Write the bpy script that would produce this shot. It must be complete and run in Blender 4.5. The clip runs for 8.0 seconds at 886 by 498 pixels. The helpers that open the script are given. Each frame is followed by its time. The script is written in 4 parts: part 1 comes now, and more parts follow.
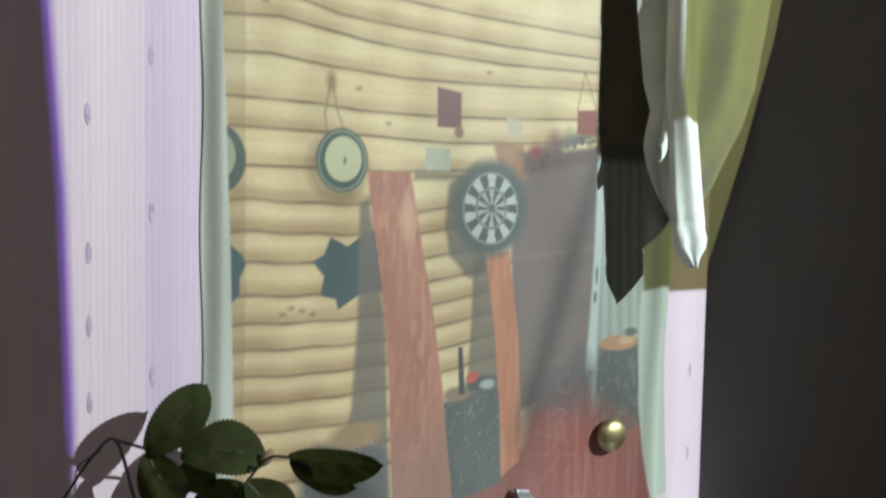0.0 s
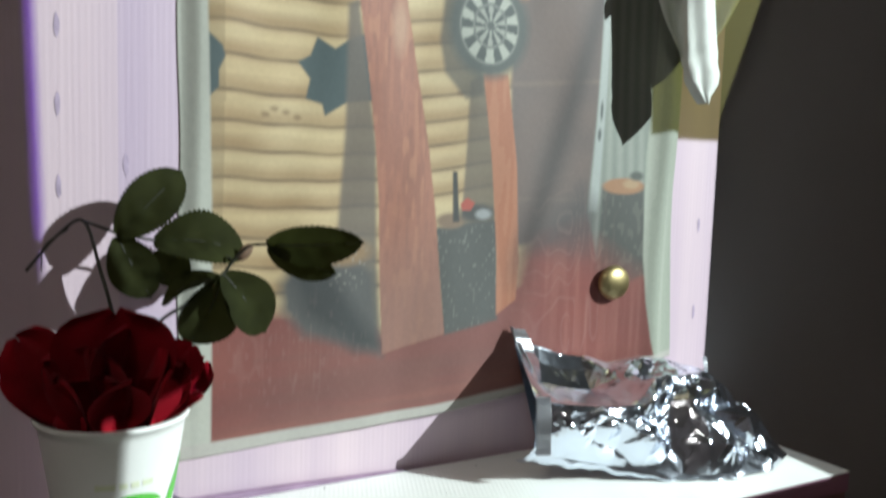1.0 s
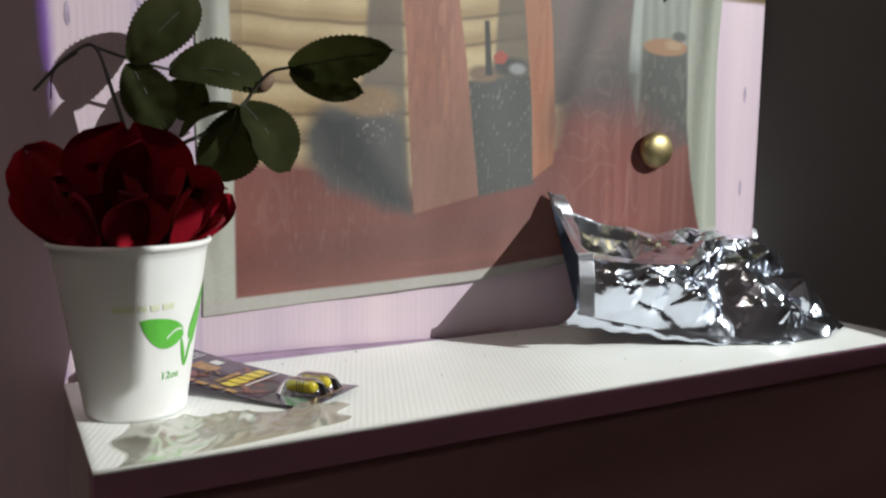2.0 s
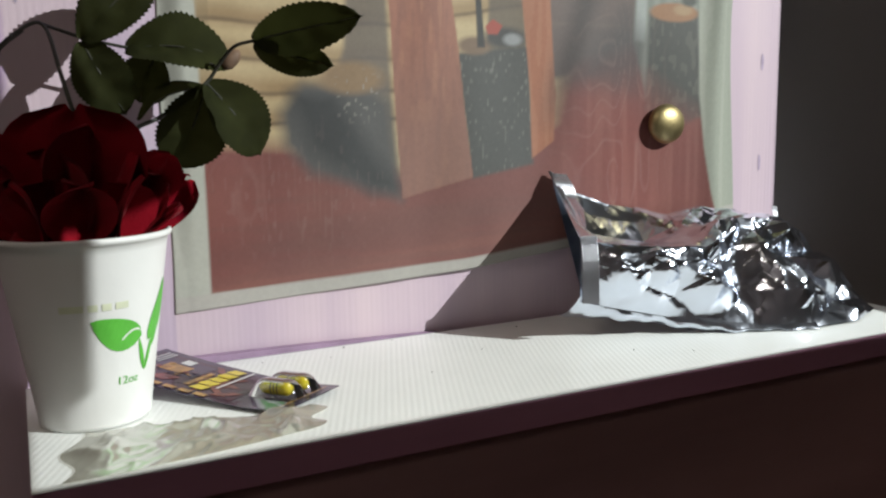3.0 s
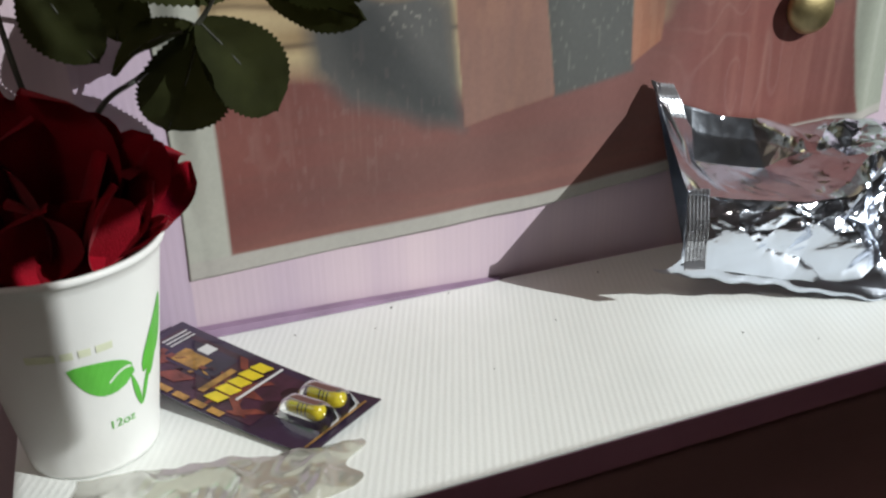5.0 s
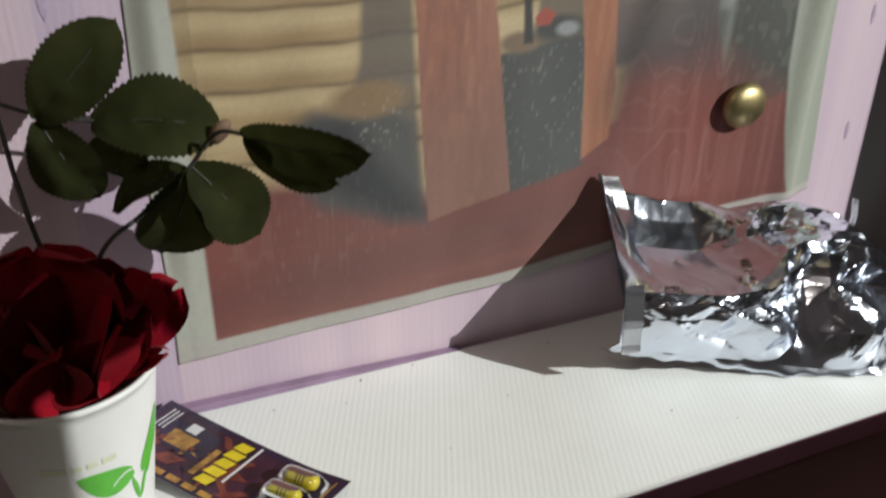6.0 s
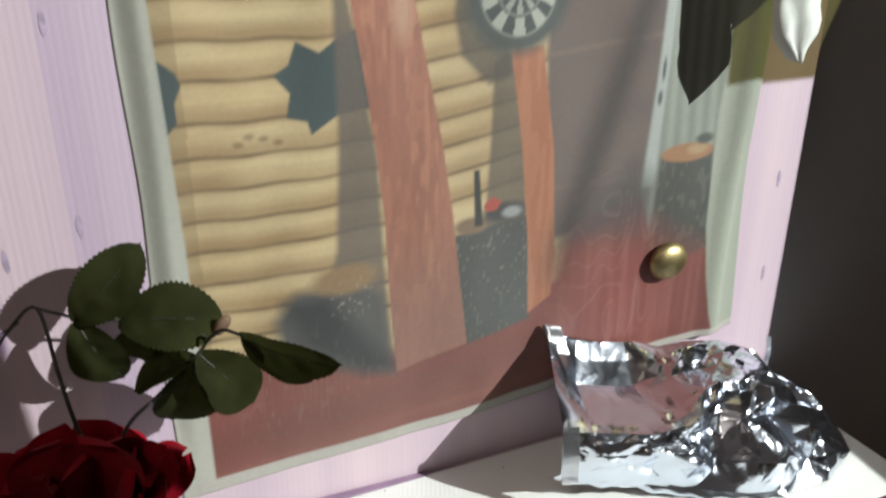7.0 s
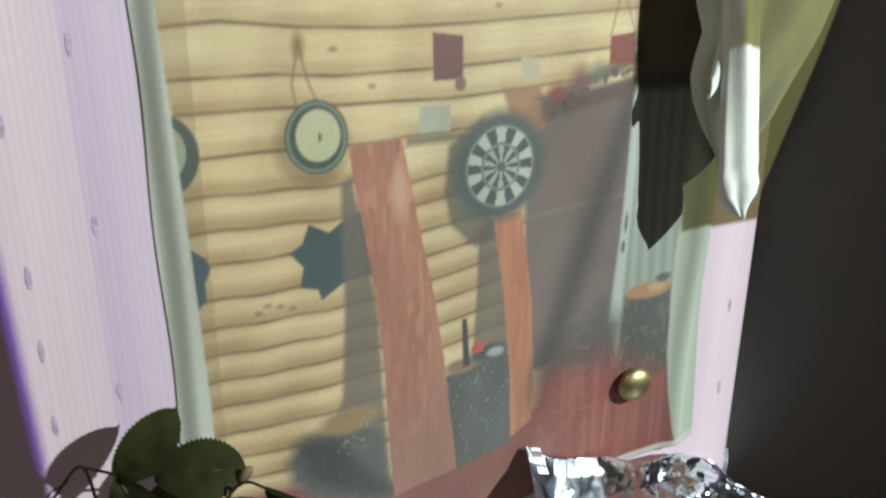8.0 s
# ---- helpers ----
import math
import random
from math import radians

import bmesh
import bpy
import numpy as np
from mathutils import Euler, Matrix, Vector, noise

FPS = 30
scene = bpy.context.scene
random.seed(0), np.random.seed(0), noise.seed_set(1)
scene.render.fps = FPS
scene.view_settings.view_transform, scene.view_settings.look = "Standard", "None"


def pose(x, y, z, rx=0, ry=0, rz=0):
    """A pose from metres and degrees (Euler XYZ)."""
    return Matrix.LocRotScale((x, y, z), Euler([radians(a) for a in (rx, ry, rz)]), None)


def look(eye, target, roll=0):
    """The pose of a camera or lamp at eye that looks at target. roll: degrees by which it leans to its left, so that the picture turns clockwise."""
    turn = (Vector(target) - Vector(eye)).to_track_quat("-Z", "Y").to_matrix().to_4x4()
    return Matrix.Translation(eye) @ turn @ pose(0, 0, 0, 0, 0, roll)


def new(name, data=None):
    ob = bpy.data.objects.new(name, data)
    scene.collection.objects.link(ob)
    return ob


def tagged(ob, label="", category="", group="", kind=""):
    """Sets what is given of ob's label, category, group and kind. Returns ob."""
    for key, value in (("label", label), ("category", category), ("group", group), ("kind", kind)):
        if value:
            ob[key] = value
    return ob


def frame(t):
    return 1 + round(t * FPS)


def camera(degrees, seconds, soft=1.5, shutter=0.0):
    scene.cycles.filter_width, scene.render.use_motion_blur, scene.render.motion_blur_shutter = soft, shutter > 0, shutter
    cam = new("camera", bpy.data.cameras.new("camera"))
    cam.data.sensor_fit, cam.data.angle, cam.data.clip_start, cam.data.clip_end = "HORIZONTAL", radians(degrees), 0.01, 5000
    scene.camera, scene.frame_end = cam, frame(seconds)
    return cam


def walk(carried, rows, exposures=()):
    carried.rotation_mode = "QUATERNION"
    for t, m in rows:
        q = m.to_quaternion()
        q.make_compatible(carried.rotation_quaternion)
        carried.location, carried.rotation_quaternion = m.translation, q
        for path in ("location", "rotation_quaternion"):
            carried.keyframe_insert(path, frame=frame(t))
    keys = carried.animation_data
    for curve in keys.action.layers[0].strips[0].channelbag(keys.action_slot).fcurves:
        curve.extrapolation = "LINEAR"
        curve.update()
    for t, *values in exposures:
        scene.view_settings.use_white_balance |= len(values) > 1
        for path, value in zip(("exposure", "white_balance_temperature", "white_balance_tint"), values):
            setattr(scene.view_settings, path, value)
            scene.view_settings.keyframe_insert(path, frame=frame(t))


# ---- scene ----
cam = camera(55.3, 8.0, soft=2.3, shutter=0.4)
PATH = [
    (0, (-0.381, -0.575, 1.251), (0.65, 1.135, 1.13), 1.0),
    (0.5, (-0.365, -0.572, 1.2), (0.605, 1.172, 1.071), 2.2),
    (1, (-0.352, -0.564, 1.136), (0.646, 1.158, 0.937), 1.8),
    (1.5, (-0.346, -0.545, 1.079), (0.625, 1.185, 0.823), 1.2),
    (2, (-0.343, -0.54, 1.046), (0.6, 1.205, 0.788), 0.5),
    (2.2, (-0.341, -0.537, 1.038), (0.604, 1.208, 0.786), 0.3),
    (3.3, (-0.288, -0.496, 1.043), (0.57, 1.28, 0.713), -1.6),
    (3.5, (-0.279, -0.48, 1.053), (0.561, 1.289, 0.648), -1.6),
    (4, (-0.257, -0.437, 1.077), (0.523, 1.313, 0.504), -1.5),
    (4.2, (-0.251, -0.425, 1.082), (0.497, 1.314, 0.438), -1.5),
    (5.3, (-0.248, -0.398, 1.14), (0.417, 1.282, 0.283), -1.0),
    (5.5, (-0.249, -0.401, 1.155), (0.431, 1.268, 0.288), -0.6),
    (6, (-0.248, -0.416, 1.202), (0.467, 1.218, 0.298), 0.3),
    (6.5, (-0.249, -0.442, 1.256), (0.496, 1.214, 0.417), 0.8),
    (7, (-0.252, -0.471, 1.303), (0.498, 1.202, 0.503), 0.1),
    (7.5, (-0.262, -0.49, 1.352), (0.542, 1.188, 0.618), 0.7),
    (8, (-0.284, -0.502, 1.394), (0.551, 1.178, 0.701), 0.1),
]
EXPOSURES = [(0, 0.16, 6050, 3), (0.5, 0.34, 6250, 3), (1, 0.18, 6150, 6), (1.5, 0.0, 6500, 10), (2, -0.20, 6600, 15), (3.5, -0.18, 6500, 13), (4, -0.36, 6500, 13), (5.5, -0.30, 6500, 15), (6, -0.42, 6650, 15),
             (6.5, -0.24, 6800, 17), (7, 0.04, 6600, 12), (7.5, 0.20, 6350, 7), (8, 0.10, 6300, 4)]
walk(cam, [(t, look(eye, target, roll)) for t, eye, target, roll in PATH], EXPOSURES)


# ---- light: an unseen slide projector standing to one side, and an added dim fill lamp ----
world = bpy.data.worlds.new("world")
scene.world = world
world.use_nodes = True
world.node_tree.nodes["Background"].inputs[0].default_value = (0.5, 0.42, 0.42, 1)
world.node_tree.nodes["Background"].inputs[1].default_value = 0.02
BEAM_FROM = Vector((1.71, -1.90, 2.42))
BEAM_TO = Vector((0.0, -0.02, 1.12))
BEAM_WATTS, FILL_WATTS = 550.0, 6.5


def lamp(name, kind, power, colour, place):
    data = bpy.data.lights.new(name, kind)
    data.energy, data.color = power, colour
    ob = new(name, data)
    ob.matrix_world = place
    return ob


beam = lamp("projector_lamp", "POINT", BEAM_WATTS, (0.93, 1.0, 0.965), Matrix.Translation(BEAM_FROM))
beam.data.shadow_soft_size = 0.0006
# fill lamp added overhead, out of view, to lift the unlit surfaces
room = lamp("added_fill_lamp", "AREA", FILL_WATTS, (1.0, 0.90, 0.76), look((-1.25, -1.1, 2.86), (-1.25, -1.1, 0.0)))
room.data.size = 0.35


# ---- materials ----
def srgb(r, g, b):
    return tuple((c / 255 / 12.92 if c / 255 <= 0.04045 else ((c / 255 + 0.055) / 1.055) ** 2.4) for c in (r, g, b))


def material(name, colour, rough=0.6, metal=0.0, vary=0.15, scale=40.0, bump=0.1, fine=400.0, coat=0.0, stretch=(1, 1, 1), second=None, sheen=0.0):
    """A surface with stains at one scale and grain at another."""
    m = bpy.data.materials.new(name)
    m.use_nodes = True
    nt = m.node_tree
    b = nt.nodes["Principled BSDF"]
    tc = nt.nodes.new("ShaderNodeTexCoord")
    mp = nt.nodes.new("ShaderNodeMapping")
    mp.inputs["Scale"].default_value = stretch
    nt.links.new(tc.outputs["Object"], mp.inputs[0])
    n1 = nt.nodes.new("ShaderNodeTexNoise")
    n1.inputs["Scale"].default_value, n1.inputs["Detail"].default_value = scale, 5
    n2 = nt.nodes.new("ShaderNodeTexNoise")
    n2.inputs["Scale"].default_value, n2.inputs["Detail"].default_value = fine, 3
    for n in (n1, n2):
        nt.links.new(mp.outputs[0], n.inputs["Vector"])
    ramp = nt.nodes.new("ShaderNodeValToRGB")
    lo = second or tuple(c * (1 - vary) for c in colour)
    hi = tuple(min(1, c * (1 + vary * 0.5)) for c in colour)
    ramp.color_ramp.elements[0].position, ramp.color_ramp.elements[1].position = 0.3, 0.7
    ramp.color_ramp.elements[0].color, ramp.color_ramp.elements[1].color = (*lo, 1), (*hi, 1)
    nt.links.new(n1.outputs["Fac"], ramp.inputs[0])
    nt.links.new(ramp.outputs[0], b.inputs["Base Color"])
    b.inputs["Roughness"].default_value, b.inputs["Metallic"].default_value = rough, metal
    b.inputs["Coat Weight"].default_value = coat
    b.inputs["Sheen Weight"].default_value = sheen
    if bump:
        bp = nt.nodes.new("ShaderNodeBump")
        bp.inputs["Strength"].default_value, bp.inputs["Distance"].default_value = bump, 0.001
        nt.links.new(n2.outputs["Fac"], bp.inputs["Height"])
        nt.links.new(bp.outputs[0], b.inputs["Normal"])
    return m


def nodes_of(m):
    return m.node_tree, m.node_tree.nodes["Principled BSDF"]


def ribbed(m, ribs, way, depth):
    """Adds fine parallel ribs to a surface's relief; way is the direction across the ribs."""
    nt, b = nodes_of(m)
    tc = nt.nodes.new("ShaderNodeTexCoord")
    dot = nt.nodes.new("ShaderNodeVectorMath")
    dot.operation = "DOT_PRODUCT"
    dot.inputs[1].default_value = [c * ribs * 2 * math.pi for c in way]
    nt.links.new(tc.outputs["Object"], dot.inputs[0])
    sine = nt.nodes.new("ShaderNodeMath")
    sine.operation = "SINE"
    nt.links.new(dot.outputs["Value"], sine.inputs[0])
    bp = nt.nodes.new("ShaderNodeBump")
    bp.inputs["Strength"].default_value, bp.inputs["Distance"].default_value = 1.0, depth
    nt.links.new(sine.outputs[0], bp.inputs["Height"])
    old = b.inputs["Normal"].links[0].from_socket if b.inputs["Normal"].links else None
    if old:
        nt.links.new(old, bp.inputs["Normal"])
    nt.links.new(bp.outputs[0], b.inputs["Normal"])
    return m


PINK_WALL = ribbed(material("pink_painted_board", (0.58, 0.46, 0.505), 0.55, vary=0.10, scale=26, bump=0.15, fine=300, stretch=(1, 1, 0.03), second=(0.50, 0.39, 0.47)), 260, (1, 0, 0), 0.000016)
LAVENDER_WALL = ribbed(material("lavender_painted_board", (0.535, 0.425, 0.51), 0.55, vary=0.10, scale=26, bump=0.15, fine=300, stretch=(1, 1, 0.03), second=(0.46, 0.36, 0.47)), 260, (1, 0, 0), 0.000016)
ROOM_WALL = material("room_wall_paint", (0.68, 0.66, 0.70), 0.7, vary=0.1, scale=3, bump=0.2, fine=180)
DARK_WALL = material("grey_wall_paint", (0.30, 0.285, 0.285), 0.65, vary=0.1, scale=3, bump=0.2, fine=180)
SHELF_WHITE = ribbed(material("ribbed_white_liner", (0.87, 0.89, 0.86), 0.42, vary=0.05, scale=14, bump=0.08, fine=500), 300, (0.92, -0.39, 0), 0.00003)
SHELF_FRONT = material("dark_stained_wood", (0.30, 0.17, 0.17), 0.55, vary=0.3, scale=12, bump=0.15, fine=200, stretch=(0.15, 1, 1))
# plum tone stands in for the purple glow where the beam ends
SHELF_LIP = material("plum_fringe_wood", (0.36, 0.17, 0.25), 0.5, vary=0.25, scale=14, bump=0.15, fine=220, stretch=(0.2, 1, 1))
MAUVE = material("mauve_joint_shade", (0.30, 0.20, 0.30), 0.6, vary=0.2, scale=60)
SIDE_WOOD = material("side_painted_wood", (0.45, 0.38, 0.38), 0.6, vary=0.15, scale=10)
MARK = material("board_knot", (0.42, 0.33, 0.45), 0.6, vary=0.3, scale=200)
FLOOR = material("floor_boards", (0.22, 0.14, 0.09), 0.5, vary=0.3, scale=6, stretch=(1, 0.1, 1))
CEILING = material("ceiling_paint", (0.6, 0.57, 0.55), 0.8, vary=0.05, scale=4)
PAPER_CUP = material("white_paper_cup", (0.78, 0.78, 0.76), 0.5, vary=0.03, scale=30, bump=0.05)
CUP_INNER = material("cup_inside", (0.7, 0.7, 0.66), 0.5, vary=0.05)
GREEN_INK = material("green_print", (0.10, 0.46, 0.05), 0.45, vary=0.1, scale=120)
PALE_INK = material("pale_green_print", (0.70, 0.73, 0.54), 0.5, vary=0.1, scale=150)
PETAL = material("red_fabric_petal", (0.26, 0.004, 0.013), 1.0, vary=0.35, scale=35, bump=0.5, fine=1500, sheen=0.05)
nodes_of(PETAL)[1].inputs["Specular IOR Level"].default_value = 0.08
LEAF = material("green_fabric_leaf", (0.026, 0.030, 0.009), 0.80, vary=0.4, scale=60, bump=0.22, fine=1500)
nodes_of(LEAF)[1].inputs["Specular IOR Level"].default_value = 0.12
nt = LEAF.node_tree
glow = nt.nodes.new("ShaderNodeBsdfTranslucent")
glow.inputs[0].default_value = (0.045, 0.052, 0.014, 1)
thin = nt.nodes.new("ShaderNodeMixShader")
thin.inputs[0].default_value = 0.35
nt.links.new(nodes_of(LEAF)[1].outputs[0], thin.inputs[1])
nt.links.new(glow.outputs[0], thin.inputs[2])
nt.links.new(thin.outputs[0], nt.nodes["Material Output"].inputs[0])
STEM = material("dark_plastic_stem", (0.03, 0.03, 0.02), 0.5, vary=0.3, scale=90)
DRY = material("brown_dry_tip", (0.17, 0.10, 0.06), 0.7, vary=0.4, scale=90)
FOIL = material("crumpled_foil", (0.72, 0.77, 0.87), 0.16, metal=1.0, vary=0.10, scale=30, bump=0.12, fine=120)
CRIMP = material("crimped_foil", (0.86, 0.87, 0.90), 0.24, metal=1.0, vary=0.05, scale=50, bump=0.1)
BRASS = material("brass", (0.42, 0.34, 0.17), 0.44, metal=1.0, vary=0.25, scale=60, bump=0.1)
CLOTH_WHITE = material("white_cloth", (0.66, 0.68, 0.64), 0.8, vary=0.08, scale=40, bump=0.5, fine=1200)
CARD = material("dark_blister_card", (0.026, 0.014, 0.045), 0.3, vary=0.5, scale=50, coat=1.0)
CARD_RED = material("card_red_print", (0.045, 0.012, 0.028), 0.35, vary=0.6, scale=120, coat=0.8)
CARD_GOLD = material("card_gold_print", (0.42, 0.22, 0.05), 0.35, vary=0.6, scale=160, coat=0.8)
CARD_ORANGE = material("card_orange_print", (0.20, 0.045, 0.03), 0.35, vary=0.5, scale=150, coat=0.8)
YELLOW = material("yellow_print", (0.75, 0.58, 0.02), 0.35, vary=0.15, scale=200, coat=0.8)
CAPSULE = material("yellow_capsule_shell", (0.72, 0.58, 0.03), 0.22, vary=0.1, scale=100, coat=0.5)
BLACK = material("black_print", (0.012, 0.012, 0.012), 0.4, vary=0.2)
WHITE_INK = material("white_print", (0.7, 0.7, 0.7), 0.4, vary=0.1)
METAL = material("dark_metal_case", (0.05, 0.05, 0.055), 0.45, metal=0.6, vary=0.2)
GLOW = bpy.data.materials.new("lamp_glass")
GLOW.use_nodes = True
nodes_of(GLOW)[1].inputs["Emission Color"].default_value = (1, 0.8, 0.8, 1)
nodes_of(GLOW)[1].inputs["Emission Strength"].default_value = 1.0


def clear(name, tint, rough, mix):
    """Thin clear plastic: mostly see-through with a sharp gloss."""
    m = bpy.data.materials.new(name)
    m.use_nodes = True
    nt = m.node_tree
    nt.nodes.clear()
    out = nt.nodes.new("ShaderNodeOutputMaterial")
    tr = nt.nodes.new("ShaderNodeBsdfTransparent")
    tr.inputs[0].default_value = (*tint, 1)
    gl = nt.nodes.new("ShaderNodeBsdfGlossy")
    gl.inputs["Roughness"].default_value = rough
    mx = nt.nodes.new("ShaderNodeMixShader")
    lw = nt.nodes.new("ShaderNodeFresnel")
    lw.inputs["IOR"].default_value = 1.5
    add = nt.nodes.new("ShaderNodeMath")
    add.operation, add.use_clamp = "ADD", True
    add.inputs[1].default_value = mix
    nt.links.new(lw.outputs[0], add.inputs[0])
    nt.links.new(add.outputs[0], mx.inputs[0])
    nt.links.new(tr.outputs[0], mx.inputs[1])
    nt.links.new(gl.outputs[0], mx.inputs[2])
    nt.links.new(mx.outputs[0], out.inputs[0])
    return m


FILM = clear("clear_film", (0.93, 0.92, 0.88), 0.16, 0.05)
nt = FILM.node_tree
milk = nt.nodes.new("ShaderNodeBsdfTranslucent")
milk.inputs[0].default_value = (0.78, 0.77, 0.70, 1)
haze = nt.nodes.new("ShaderNodeMixShader")
haze.inputs[0].default_value = 0.42
old = nt.nodes["Material Output"].inputs[0].links[0].from_socket
nt.links.new(old, haze.inputs[1])
chalk = nt.nodes.new("ShaderNodeBsdfDiffuse")
chalk.inputs[0].default_value = (0.58, 0.57, 0.48, 1)
pair = nt.nodes.new("ShaderNodeMixShader")
nt.links.new(milk.outputs[0], pair.inputs[1])
nt.links.new(chalk.outputs[0], pair.inputs[2])
nt.links.new(pair.outputs[0], haze.inputs[2])
nt.links.new(haze.outputs[0], nt.nodes["Material Output"].inputs[0])
BLISTER = clear("clear_blister", (0.90, 0.90, 0.90), 0.06, 0.02)
VIOLET_GEL = clear("violet_gel", (0.26, 0.10, 0.70), 0.5, 0.0)
GEL = clear("olive_gel", (0.23, 0.21, 0.078), 0.5, 0.0)


# ---- mesh helpers ----
def link_mesh(name, bm, mat, smooth=False):
    me = bpy.data.meshes.new(name)
    bm.normal_update()
    bm.to_mesh(me)
    bm.free()
    for x in mat if isinstance(mat, (list, tuple)) else (mat,):
        me.materials.append(x)
    if smooth:
        me.polygons.foreach_set("use_smooth", [True] * len(me.polygons))
    return new(name, me)


def part(name, bm, mat, parent, label="", smooth=False):
    ob = link_mesh(name, bm, mat, smooth)
    ob.parent = parent
    ob.matrix_parent_inverse = parent.matrix_world.inverted() if not parent.matrix_basis == Matrix() else Matrix()
    return tagged(ob, label)


def base(name, label, category, at=(0, 0, 0), **more):
    ob = new(name)
    ob.empty_display_size = 0.02
    return tagged(ob, label, category, **more)


def box(x0, x1, y0, y1, z0, z1, bevel=0.0, bm=None):
    bm = bm or bmesh.new()
    r = bmesh.ops.create_cube(bm, size=1.0, matrix=Matrix.Translation(((x0 + x1) / 2, (y0 + y1) / 2, (z0 + z1) / 2)) @ Matrix.Diagonal((x1 - x0, y1 - y0, z1 - z0, 1)))
    if bevel:
        bmesh.ops.bevel(bm, geom=list({e for v in r["verts"] for e in v.link_edges}), offset=bevel, segments=3, affect="EDGES", profile=0.5)
    return bm


def grid_mesh(rows, bm=None, closed=False):
    """A sheet from rows of points."""
    bm = bm or bmesh.new()
    vs = [[bm.verts.new(p) for p in row] for row in rows]
    for a, b in zip(vs, vs[1:]):
        n = len(a)
        for i in range(n if closed else n - 1):
            bm.faces.new((a[i], a[(i + 1) % n], b[(i + 1) % n], b[i]))
    return bm


def tube(points, radii, sides=8, bm=None):
    """A round rod along points, one radius each."""
    bm = bm or bmesh.new()
    pts = [Vector(p) for p in points]
    rings = []
    for i, p in enumerate(pts):
        d = (pts[min(i + 1, len(pts) - 1)] - pts[max(i - 1, 0)]).normalized()
        a = d.cross(Vector((0.3, 0.2, 0.93))).normalized()
        c = d.cross(a)
        rings.append([p + radii[i] * (math.cos(k * 2 * math.pi / sides) * a + math.sin(k * 2 * math.pi / sides) * c) for k in range(sides)])
    grid_mesh(rings, bm, closed=True)
    bm.verts.ensure_lookup_table()
    n = len(bm.verts)
    bm.faces.new(bm.verts[n - sides:n])
    return bm


def smooth_path(points, steps):
    """Catmull-Rom points through the given ones."""
    p = [Vector(q) for q in points]
    p = [2 * p[0] - p[1]] + p + [2 * p[-1] - p[-2]]
    out = []
    for i in range(1, len(p) - 2):
        for k in range(steps):
            t = k / steps
            out.append(0.5 * (2 * p[i] + (p[i + 1] - p[i - 1]) * t + (2 * p[i - 1] - 5 * p[i] + 4 * p[i + 1] - p[i + 2]) * t * t + (3 * p[i] - p[i - 1] - 3 * p[i + 1] + p[i + 2]) * t ** 3))
    return out + [p[-2]]


def lathe(profile, sides=64, bm=None, centre=(0, 0, 0)):
    rows = [[(centre[0] + r * math.cos(k * 2 * math.pi / sides), centre[1] + r * math.sin(k * 2 * math.pi / sides), centre[2] + z) for k in range(sides)] for r, z in profile]
    return grid_mesh(rows, bm, closed=True)


# ---- the room ----
SHELF_Z, FRONT_Y, LEFT_X, RIGHT_X = 0.9, -0.158, -0.309, 0.270


def structure(name, bm, mat, label, category):
    return tagged(link_mesh(name, bm, mat), label, category, kind="structure")


structure("wall_north", box(-1.6, 3.4, 0.006, 0.12, 0, 2.9), DARK_WALL, "dark grey painted wall behind the shelf", "wall")
structure("wall_south", box(-1.6, 3.4, -2.9, -2.78, 0, 2.9), ROOM_WALL, "dim painted wall closing the room", "wall")
structure("wall_west", box(-1.72, -1.6, -2.9, 0.12, 0, 2.9), ROOM_WALL, "dim painted side wall of the room", "wall")
structure("wall_east", box(3.4, 3.52, -2.9, 0.12, 0, 2.9), ROOM_WALL, "dim painted side wall of the room", "wall")
structure("floor", box(-1.72, 3.52, -2.9, 0.12, -0.1, 0), FLOOR, "dark brown board floor of the room", "floor")
structure("ceiling", box(-1.72, 3.52, -2.9, 0.12, 2.9, 3.0), CEILING, "plain off-white ceiling of the room", "ceiling")


# painted boards that line the wall behind the shelf
panel = structure("wall_panel", box(-0.2258, 0.2690, 0.0, 0.006, 0.02, 2.8), PINK_WALL, "pale pink painted board lining behind the shelf", "wall panel")
part("board", box(-0.62, -0.2625, 0.0, 0.006, 0.02, 2.8), PINK_WALL, panel)
part("board", box(-0.2625, -0.2258, 0.0, 0.006, 0.02, 2.8), LAVENDER_WALL, panel, "lavender painted board")
rng = random.Random(4)
for x, zs in ((-0.258, (1.13, 1.238, 1.34)), (-0.297, (1.115, 1.165, 1.212, 1.30)), (0.250, (1.087, 1.005))):
    for z in zs:
        bm = bmesh.new()
        bmesh.ops.create_circle(bm, cap_ends=True, segments=14, radius=1.0)
        for v in bm.verts:
            v.co = Vector((x + 0.0014 * v.co.x * (1 + 0.3 * rng.random()), -0.0003, z + 0.0058 * v.co.y * (1 + 0.4 * rng.random())))
        part("knot", bm, MARK, panel, "greyish knot mark in the pink board")

# ---- the shelf box ----
shelf = base("shelf_box", "white-topped wooden box shelf fixed against the wall", "shelf")
part("top", box(LEFT_X, RIGHT_X, FRONT_Y, -0.0045, SHELF_Z - 0.0012, SHELF_Z, 0.0004), SHELF_WHITE, shelf, "white ribbed liner top")
part("board", box(LEFT_X, RIGHT_X, FRONT_Y + 0.0162, -0.0046, SHELF_Z - 0.0120, SHELF_Z - 0.0014), SIDE_WOOD, shelf)
